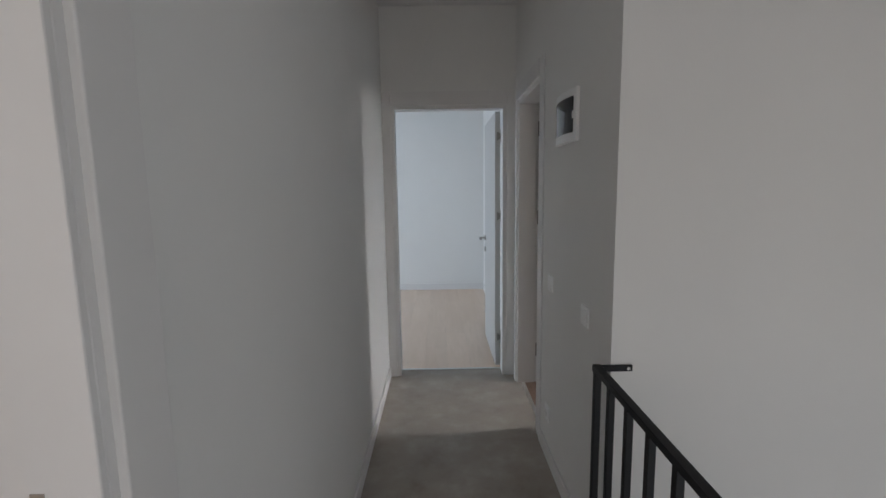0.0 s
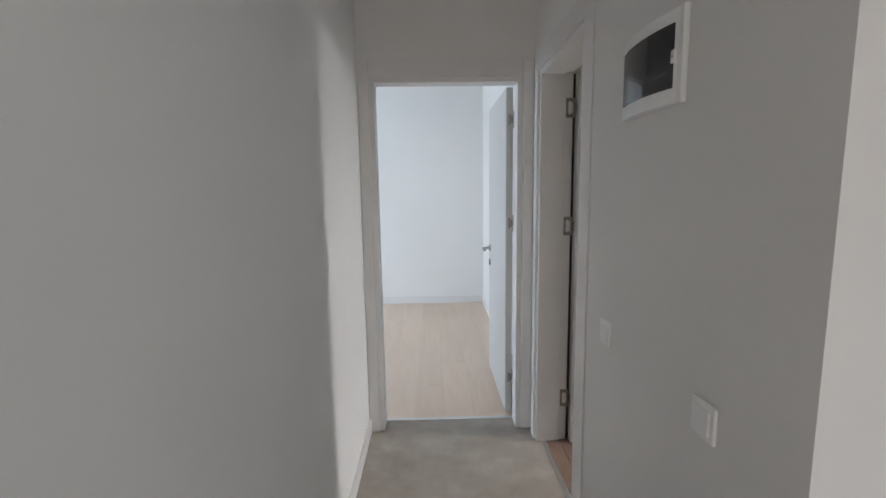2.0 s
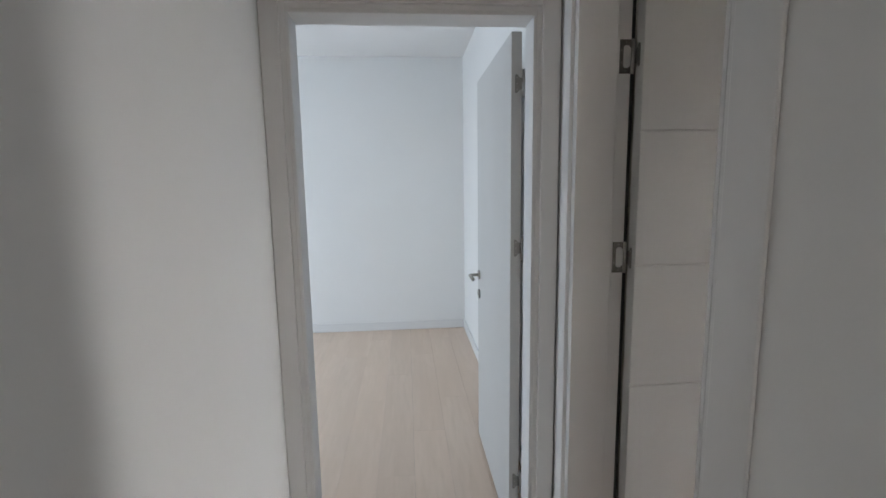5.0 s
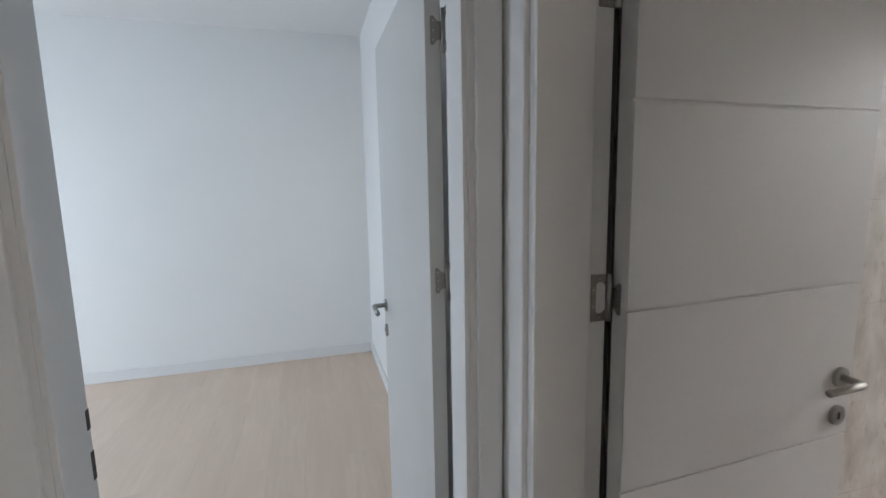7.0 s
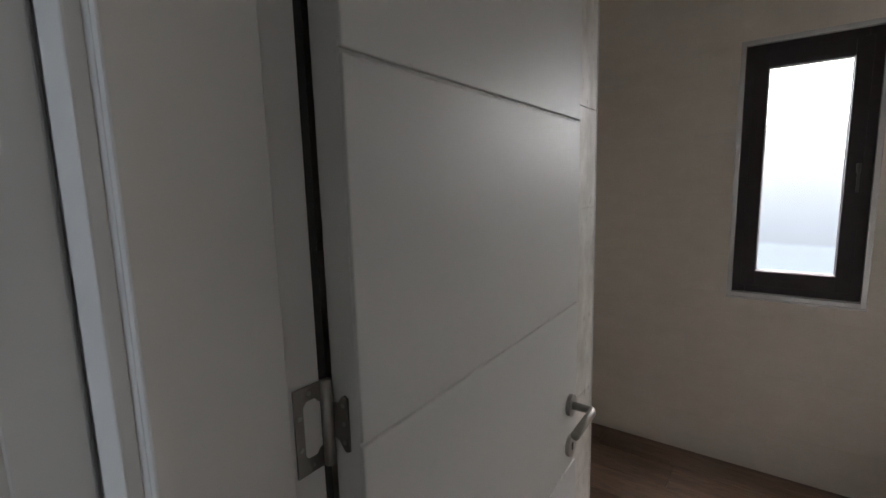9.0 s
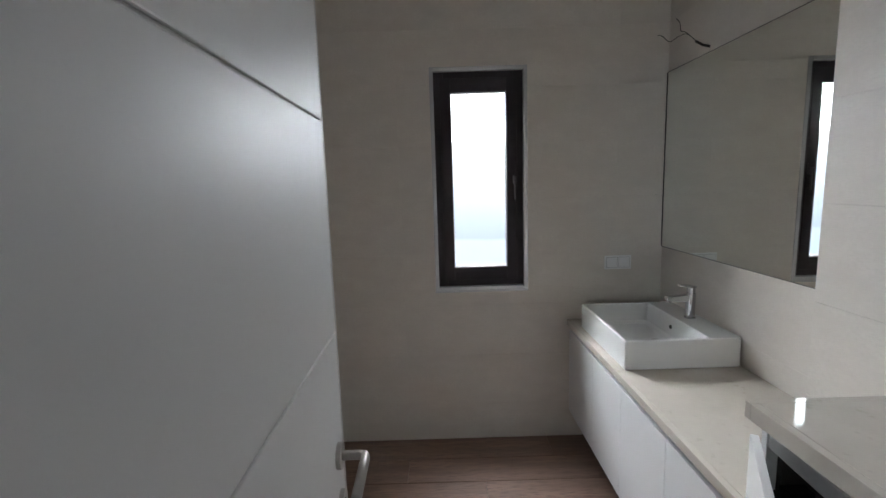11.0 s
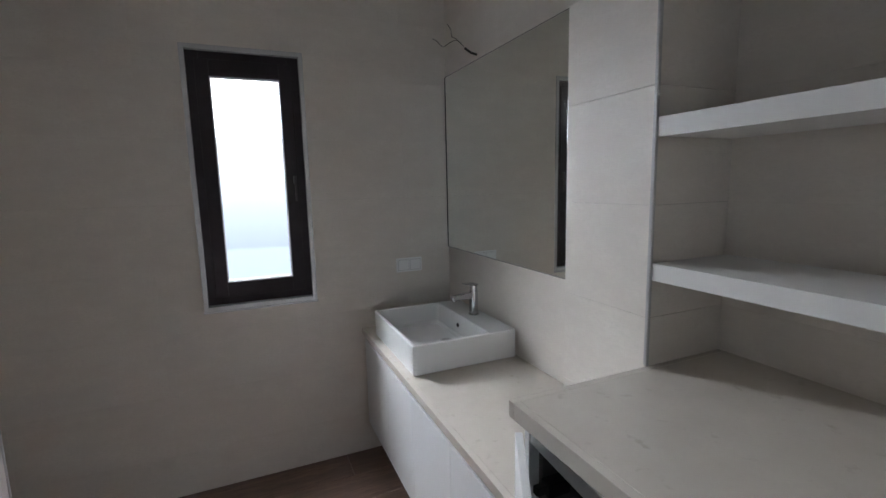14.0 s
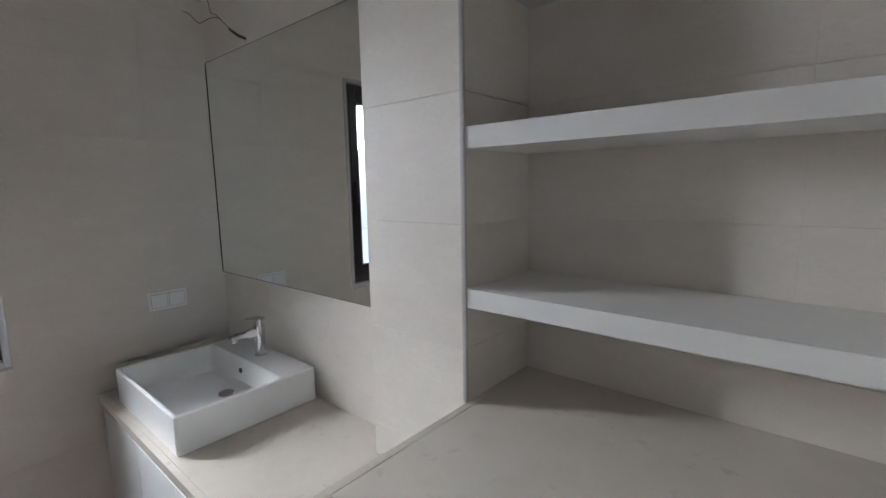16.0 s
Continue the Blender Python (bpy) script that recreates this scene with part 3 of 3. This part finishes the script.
while y > -2.25:
    part("baluster", soft(boxes(((RX0 + 0.001, y, 0.09), (RX1 - 0.001, y + 0.022, 0.846))), 0.0015, 1), BLACK, rail)
    y -= 0.131

# ---- bathroom ----
# window
win = thing("window_1", (3.16, 2.79, WIN[2]), "narrow dark brown aluminium window with a closed sash", "window")
win["kind"] = "structure"
y0, y1, z0, z1 = WIN[0] + 0.008, WIN[1] - 0.008, WIN[2] + 0.009, WIN[3] - 0.008


def ring(x0, x1, a, b, c, d, w):
    """A rectangular frame in the window's plane."""
    return boxes(((x0, a, c), (x1, a + w, d)), ((x0, b - w, c), (x1, b, d)), ((x0, a + w, c), (x1, b - w, c + w)), ((x0, a + w, d - w), (x1, b - w, d)))


part("window_reveal", soft(ring(3.089, 3.128, WIN[0] - 0.010, WIN[1] + 0.010, WIN[2] - 0.012, WIN[3] + 0.010, 0.0205), 0.0015, 1), PALETRIM, win, "thin pale satin reveal trim")
part("window_sill", soft(boxes(((3.086, WIN[0] - 0.013, WIN[2] - 0.0215), (3.1185, WIN[1] + 0.013, WIN[2] - 0.0125))), 0.0015, 1), PALETRIM, win)
part("window_frame", soft(ring(3.120, 3.185, y0 + 0.001, y1 - 0.001, z0 + 0.001, z1 - 0.001, 0.054), 0.003, 2), WINFR, win)
sash = part("sash", soft(ring(3.116, 3.176, y0 + 0.036, y1 - 0.036, z0 + 0.036, z1 - 0.036, 0.058), 0.003, 2), WINFR, win)
part("rail", soft(boxes(((3.1165, y0 + 0.093, z0 + 0.09), (3.1755, y1 - 0.093, z0 + 0.110)), ((3.1165, y0 + 0.093, z1 - 0.110), (3.1755, y1 - 0.093, z1 - 0.09))), 0.002, 1), WINFR, sash)
part("glazing_bead", soft(ring(3.140, 3.150, y0 + 0.093, y1 - 0.093, z0 + 0.109, z1 - 0.109, 0.006), 0.001, 1), ALU, sash)
pane = part("pane", boxes(((3.156, y0 + 0.092, z0 + 0.092), (3.162, y1 - 0.092, z1 - 0.092))), GLASS, sash)
pane.visible_shadow = False
part("window_handle", soft(boxes(((3.090, 2.589, 1.420), (3.098, 2.599, 1.545)), ((3.097, 2.586, 1.505), (3.117, 2.602, 1.545))), 0.002, 2), HANDLEM, sash)
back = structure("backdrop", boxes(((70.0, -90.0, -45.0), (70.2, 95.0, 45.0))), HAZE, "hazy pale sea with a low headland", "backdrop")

# vanity with four doors under a stone top
VX0, VX1, VF, VB, VT = 1.582, 3.093, 2.285, 0.165, 0.686
vanity = thing("vanity_cabinet", (2.34, 2.0, VB), "white lacquered wall-hung vanity cabinet with four doors", "cabinet")
part("body", boxes(((VX0 + 0.004, MIRW + 0.001, VB), (VX1, VF - 0.022, VT - 0.002))), DARKIN, vanity, "carcass behind the doors, near black for the shade in the gaps")
xs = [VX1 + 0.001, 2.690, 2.335, 1.962, VX0]
for b, a in zip(xs, xs[1:]):
    part("door", soft(boxes(((a + 0.0012, VF - 0.020, VB), (b - 0.0012, VF, 0.652))), 0.0018, 2), VANITY, vanity)
# This strip's colour carries the shade under the worktop.
part("grip_rail", boxes(((VX0, VF - 0.060, 0.640), (VX1, VF - 0.024, VT - 0.001))), DARKIN, vanity, "recessed strip, near black for the shade under the worktop")
top_low = thing("stone_worktop", (2.34, 2.03, 0.687), "polished beige quartz worktop lying on the vanity cabinet", "worktop")
part("slab", soft(boxes(((VX0, MIRW + 0.001, 0.700), (VX1 + 0.001, 2.2798, 0.720))), 0.0015, 1), QUARTZ, top_low)
part("front_edge", soft(boxes(((VX0, 2.280, 0.687), (VX1 + 0.001, 2.300, 0.720))), 0.0018, 2), QUARTZ, top_low)

# higher unit with a door ajar under its own top
HF = 2.280
unit = thing("laundry_cabinet", (1.15, 1.95, 0.0), "white tall base cabinet with its door ajar, dark inside", "cabinet")
part("side_panel", soft(boxes(((1.556, NICHE + 0.002, 0.0), (1.574, HF - 0.022, 0.942))), 0.001, 1), VANITY, unit)
part("side_panel", soft(boxes(((0.7395, NICHE + 0.002, 0.0), (0.742, HF - 0.022, 0.942))), 0.001, 1), VANITY, unit)
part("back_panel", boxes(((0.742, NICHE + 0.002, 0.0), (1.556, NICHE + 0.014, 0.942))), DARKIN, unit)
# Added sheet over the white side panel, coloured as the cabinet's inner shade.
part("inner_shade_sheet", boxes(((1.540, NICHE + 0.014, 0.02), (1.5555, HF - 0.050, 0.880))), DARKIN, unit, "near-black sheet standing in for the shade inside")
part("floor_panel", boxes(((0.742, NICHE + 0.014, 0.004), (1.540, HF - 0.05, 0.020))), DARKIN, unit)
bm = boxes(((0.0, -0.022, 0.874), (0.52, 0.0, 0.924)))
bmesh.ops.transform(bm, matrix=pose(1.5555, HF - 0.022, 0, 0, 0, 175.5) @ Matrix.Diagonal((1, -1, 1, 1)), verts=bm.verts[:])
part("grip_rail", soft(bm, 0.009, 4), ALU, unit, "satin aluminium grip rail")
hx, hy, ang = 1.574, HF - 0.016, radians(180 - 29)
d = Vector((math.cos(ang), math.sin(ang), 0))
n = Vector((-d.y, d.x, 0))
bm = boxes(((0, -0.018, 0.06), (0.405, 0.0, 0.895)))
bmesh.ops.transform(bm, matrix=Matrix(((d.x, n.x, 0, hx), (d.y, n.y, 0, hy), (0, 0, 1, 0), (0, 0, 0, 1))), verts=bm.verts[:])
ajar = part("door", soft(bm, 0.0018, 2), VANITY, unit, "white door standing ajar")
part("door_hinge", soft(boxes(((1.505, 2.175, 0.755), (1.540, 2.235, 0.790)), ((1.515, 2.225, 0.762), (1.535, 2.262, 0.783))), 0.002, 1), BLACK, unit, "dark concealed hinge")
bm = boxes(((0.744, HF - 0.020, 0.06), (1.164, HF - 0.002, 0.872)))
part("door", soft(bm, 0.0018, 2), VANITY, unit)
top_high = thing("stone_worktop", (1.15, 1.93, 0.943), "polished speckled beige quartz worktop below the niche shelves", "worktop")
part("slab", soft(boxes(((BATH_W + 0.001, NICHE + 0.001, 0.960), (1.5578, 2.2798, 0.984))), 0.0012, 1), QUARTZ, top_high)
part("front_edge", soft(boxes(((BATH_W + 0.001, 2.280, 0.943), (1.5578, 2.300, 0.984))), 0.0018, 2), QUARTZ, top_high)
part("side_edge", soft(boxes(((1.558, NICHE + 0.003, 0.943), (1.578, 2.300, 0.984))), 0.0018, 2), QUARTZ, top_high)

# shelves in the niche
for z, thick in ((1.268, 0.046), (1.640, 0.049), (2.012, 0.049)):
    shelf = thing("wall_shelf", (1.15, 1.72, z - thick), "thick white shelf board fixed in the tiled niche", "shelf", "niche shelves")
    part("board", soft(boxes(((BATH_W + 0.001, NICHE + 0.0005, z - thick + 0.001), (1.5775, 1.8455, z - 0.0003))), 0.001, 1), SHELFW, shelf)
    part("front_band", soft(boxes(((BATH_W + 0.001, 1.8458, z - thick), (1.5775, 1.864, z))), 0.0012, 2), SHELFW, shelf)

# corner trims
structure("trim_pier", soft(boxes(((1.574, PIL - 0.008, 0.984), (1.586, PIL + 0.003, TOP))), 0.004, 3), SATIN, "satin corner trim on the pier", "trim")
structure("trim_north", soft(boxes(((1.899, NORTH - 0.002, 0.0), (1.908, NORTH + 0.008, TOP))), 0.003, 2), SATIN, "satin corner trim beside the recess", "trim")

# mirror
mirror = thing("wall_mirror", (2.5, MIRW, 1.13), "large frameless mirror above the basin", "mirror")
part("glass", boxes(((1.921, MIRW + 0.002, 1.131), (3.084, MIRW + 0.0066, 2.065))), MIRROR, mirror)
part("edge", boxes(((1.921, MIRW + 0.0005, 1.1285), (3.0915, MIRW + 0.0060, 1.1305)), ((1.921, MIRW + 0.0005, 2.0655), (3.0915, MIRW + 0.0060, 2.0675)), ((3.0845, MIRW + 0.0005, 1.1305), (3.0940, MIRW + 0.0072, 2.0655))), DARK_PARTS_SHADE, mirror, "dark polished edge")

# basin
BX0, BX1, BY0, BY1, BZ0, BZ1 = 2.358, 2.948, 1.779, 2.263, 0.7205, 0.848
basin = thing("wash_basin", (2.65, 2.02, BZ0), "white rectangular ceramic countertop basin", "basin")
bm = bmesh.new()


def rounded(x0, x1, y0, y1, r, z):
    pts = arc(x1 - r, y1 - r, r, 0, 90, 4) + arc(x0 + r, y1 - r, r, 90, 180, 4) + arc(x0 + r, y0 + r, r, 180, 270, 4) + arc(x1 - r, y0 + r, r, 270, 360, 4)
    return [bm.verts.new((px, py, z)) for px, py in pts]


IX0, IX1, IY0, IY1 = BX0 + 0.014, BX1 - 0.014, BY0 + 0.132, BY1 - 0.014
loops = [rounded(BX0 + 0.004, BX1 - 0.004, BY0 + 0.004, BY1 - 0.004, 0.010, BZ0), rounded(BX0, BX1, BY0, BY1, 0.012, BZ0 + 0.004), rounded(BX0, BX1, BY0, BY1, 0.012, BZ1 - 0.004),
         rounded(BX0 + 0.004, BX1 - 0.004, BY0 + 0.004, BY1 - 0.004, 0.009, BZ1), rounded(IX0 - 0.004, IX1 + 0.004, IY0 - 0.004, IY1 + 0.004, 0.018, BZ1), rounded(IX0, IX1, IY0, IY1, 0.016, BZ1 - 0.004),
         rounded(IX0 + 0.006, IX1 - 0.006, IY0 + 0.008, IY1 - 0.006, 0.020, BZ0 + 0.034), rounded(IX0 + 0.020, IX1 - 0.020, IY0 + 0.022, IY1 - 0.020, 0.026, BZ0 + 0.019), rounded(2.63, 2.67, 1.970, 2.010, 0.018, BZ0 + 0.012)]
for a, b in zip(loops, loops[1:]):
    k = len(a)
    for i in range(k):
        bm.faces.new((a[i], a[(i + 1) % k], b[(i + 1) % k], b[i]))
bm.faces.new(loops[0][::-1])
bm.faces.new(loops[-1])
part("bowl", bm, CERAMIC, basin)
part("drain", tube([(2.650, 1.988, BZ0 + 0.008), (2.650, 1.988, BZ0 + 0.019)], 0.028, 28), STEEL, basin, "chrome drain")
part("overflow", tube([(2.672, IY0 + 0.001, 0.797), (2.672, IY0 + 0.0085, 0.797)], 0.010, 18), DARK_PARTS_SHADE, basin, "dark overflow hole with chrome rim")

# tap
tx, ty = 2.645, 1.842
tap = thing("basin_tap", (tx, ty, BZ1), "chrome single-lever basin mixer tap", "tap")
body = bmesh.new()
tube([(tx, ty, BZ1 + 0.0005), (tx, ty, BZ1 + 0.006)], 0.026, 24, body)
tube([(tx, ty, BZ1 + 0.004), (tx, ty, BZ1 + 0.122)], 0.0215, 28, body)
tube([(tx, ty, BZ1 + 0.121), (tx, ty, BZ1 + 0.148)], 0.0190, 28, body)
part("body", body, CHROME, tap)
part("spout", soft(prism([(ty + 0.010, BZ1 + 0.080), (ty + 0.112, BZ1 + 0.086), (ty + 0.120, BZ1 + 0.100), (ty + 0.112, BZ1 + 0.106), (ty + 0.010, BZ1 + 0.116)], "x", tx - 0.014, tx + 0.014), 0.004, 2), CHROME, tap)
part("aerator", tube([(tx, ty + 0.102, BZ1 + 0.078), (tx, ty + 0.102, BZ1 + 0.090)], 0.011, 16), CHROME, tap)
part("lever", soft(prism([(ty - 0.020, BZ1 + 0.146), (ty + 0.020, BZ1 + 0.150), (ty + 0.056, BZ1 + 0.157), (ty + 0.056, BZ1 + 0.161), (ty + 0.0, BZ1 + 0.159), (ty - 0.020, BZ1 + 0.154)], "x", tx - 0.015, tx + 0.015), 0.002, 2), CHROME, tap)

# socket and switch on the window wall
sy0, sy1, sz0, sz1 = 1.941, 2.090, 1.006, 1.084
sock = thing("double_switch_plate", (BATH_E, 2.015, 1.0), "double white plastic switch and socket plate", "switch")
part("plate", soft(boxes(((BATH_E - 0.009, sy0, sz0), (BATH_E, sy1, sz1))), 0.002, 2), PLASTIC, sock)
for a in (sy0 + 0.011, sy0 + 0.0795):
    # Grey plate peeks out round the rocker as the gap's painted shade.
    part("rocker_gap_shade", boxes(((BATH_E - 0.0094, a - 0.0022, sz0 + 0.0088), (BATH_E - 0.007, a + 0.0607, sz1 - 0.0088))), SATIN, sock, "grey plate drawing the shaded gap round the rocker")
    part("rocker", soft(boxes(((BATH_E - 0.0125, a, sz0 + 0.011), (BATH_E - 0.008, a + 0.0585, sz1 - 0.011))), 0.0015, 2), PLASTIC, sock)

# loose wires for a lamp above the mirror
wires = thing("lamp_wires", (2.72, MIRW, 2.09), "loose dark electric wires sticking out above the mirror", "wire")
p0 = Vector((2.722, MIRW - 0.002, 2.092))
part("sheath", smooth(tube([p0, p0 + Vector((0.018, 0.024, 0.012)), p0 + Vector((0.040, 0.046, 0.036))], 0.0055, 10)), DARK_PARTS_SHADE, wires)


def bezier(pts, n=22):
    """Smooth run through points."""
    pts = [Vector(p) for p in pts]
    out = []
    for i in range(len(pts) - 1):
        a, b = pts[max(i - 1, 0)], pts[i]
        c, e = pts[i + 1], pts[min(i + 2, len(pts) - 1)]
        for k in range(n):
            t = k / n
            out.append(0.5 * (2 * b + (c - a) * t + (2 * a - 5 * b + 4 * c - e) * t * t + (3 * b - a - 3 * c + e) * t ** 3))
    return out + [pts[-1]]


q = p0 + Vector((0.036, 0.042, 0.032))
part("wire", smooth(tube(bezier([q, q + Vector((0.050, 0.022, 0.050)), q + Vector((0.094, 0.040, 0.052)), q + Vector((0.130, 0.062, 0.040)), q + Vector((0.165, 0.080, 0.075)), q + Vector((0.195, 0.092, 0.092))], 6), 0.0016, 6)), DARK_PARTS_SHADE, wires)
part("wire", smooth(tube(bezier([q, q + Vector((0.046, 0.028, 0.056)), q + Vector((0.075, 0.038, 0.072)), q + Vector((0.070, 0.046, 0.105)), q + Vector((0.095, 0.052, 0.135))], 6), 0.0016, 6)), DARK_PARTS_SHADE, wires)

# ---- tiles and planks, piece by piece ----
CACHE = {}


def piece(name, parent, size, at, material):
    key = (name, material.name, tuple(round(s, 3) for s in size))
    if key not in CACHE:
        h = [s / 2 for s in size]
        b = boxes(((-h[0], -h[1], -h[2]), (h[0], h[1], h[2])))
        me = bpy.data.meshes.new(name)
        bmesh.ops.recalc_face_normals(b, faces=b.faces[:])
        b.to_mesh(me)
        b.free()
        me.materials.append(material)
        CACHE[key] = me
    ob = new(name, CACHE[key])
    ob.location = at
    ob.parent = parent
    return ob


def cut(rects, hole):
    out = []
    a, b, c, d = hole
    for u0, u1, v0, v1 in rects:
        if b <= u0 or a >= u1 or d <= v0 or c >= v1:
            out.append((u0, u1, v0, v1))
            continue
        if v0 < c:
            out.append((u0, u1, v0, c))
        if v1 > d:
            out.append((u0, u1, d, v1))
        lo, hi = max(v0, c), min(v1, d)
        if u0 < a:
            out.append((u0, a, lo, hi))
        if u1 > b:
            out.append((b, u1, lo, hi))
    return out


def tiling(name, parent, axis, face, way, u, v, step, start, material, hole=None, depth=T, gap=0.0014, shift=0.0, seam=0.0002):
    """Lays pieces over a rectangle u x v of a face; rows run along u."""
    row = 0
    v0 = start[1] + math.floor((v[0] - start[1]) / step[1]) * step[1]
    while v0 < v[1] - 1e-6:
        off = start[0] + shift * row
        u0 = off + math.floor((u[0] - off) / step[0]) * step[0]
        while u0 < u[1] - 1e-6:
            r = (max(u0, u[0]), min(u0 + step[0], u[1]), max(v0, v[0]), min(v0 + step[1], v[1]))
            for a, b, c, d in (cut([r], hole) if hole else [r]):
                if b - a < 0.012 or d - c < 0.012:
                    continue
                cu, cv, su, sv, w = (a + b) / 2, (c + d) / 2, b - a - (seam if axis != "z" else gap), d - c - gap, face - way * depth / 2
                if axis == "x":
                    piece(name, parent, (depth, su, sv), (w, cu, cv), material)
                elif axis == "y":
                    piece(name, parent, (su, depth, sv), (cu, w, cv), material)
                else:
                    piece(name, parent, (sv, su, depth), (cv, cu, w), material)
            u0 += step[0]
        row += 1
        v0 += step[1]


CO = 0.219
tiling("tile", wall_bath_e, "x", BATH_E, -1, (MIRW, 4.25), (0, TOP), (0.6, 0.3), (2.63, CO), TILE, hole=WIN, gap=0.0005)
tiling("tile", wall_mirror, "y", MIRW, 1, (1.92, BATH_E), (0, TOP), (0.6, 0.3), (1.92, CO), TILE, gap=0.0005)
tiling("tile", wall_pier, "y", PIL, 1, (1.580, 1.92), (0, TOP), (0.6, 0.3), (1.580, CO), TILE, gap=0.0009)
tiling("tile", wall_pier, "x", 1.92, 1, (MIRW, PIL - T), (0, TOP), (0.6, 0.3), (MIRW, CO), TILE)
tiling("tile", wall_niche, "x", 1.578, -1, (NICHE, PIL - T), (0, TOP), (0.6, 0.3), (NICHE, CO), TILE)
tiling("tile", wall_niche, "y", NICHE, 1, (BATH_W, 1.578), (0, TOP), (0.6, 0.3), (0.978, CO), TILE, gap=0.0009)
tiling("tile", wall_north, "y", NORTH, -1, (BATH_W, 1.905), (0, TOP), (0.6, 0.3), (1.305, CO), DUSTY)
tiling("tile", wall_north, "x", 1.905, 1, (NORTH + T, 4.25), (0, TOP), (0.6, 0.3), (NORTH, CO), TILE)
tiling("tile", wall_alcove, "y", 4.25, -1, (1.905, BATH_E), (0, TOP), (0.6, 0.3), (1.905, CO), TILE)
tiling("plank", floor_bath, "z", 0.0, 1, (1.58, 4.25), (0.617, BATH_E), (1.2, 0.2), (2.42, 0.695), WALNUT, depth=0.009, gap=0.003, shift=0.4)
tiling("plank", floor_bedroom, "z", 0.0, 1, (3.53, 6.452), (-3.4, 0.617), (1.28, 0.192), (3.1, 0.617), OAK, depth=0.010, gap=0.0007, shift=0.43)
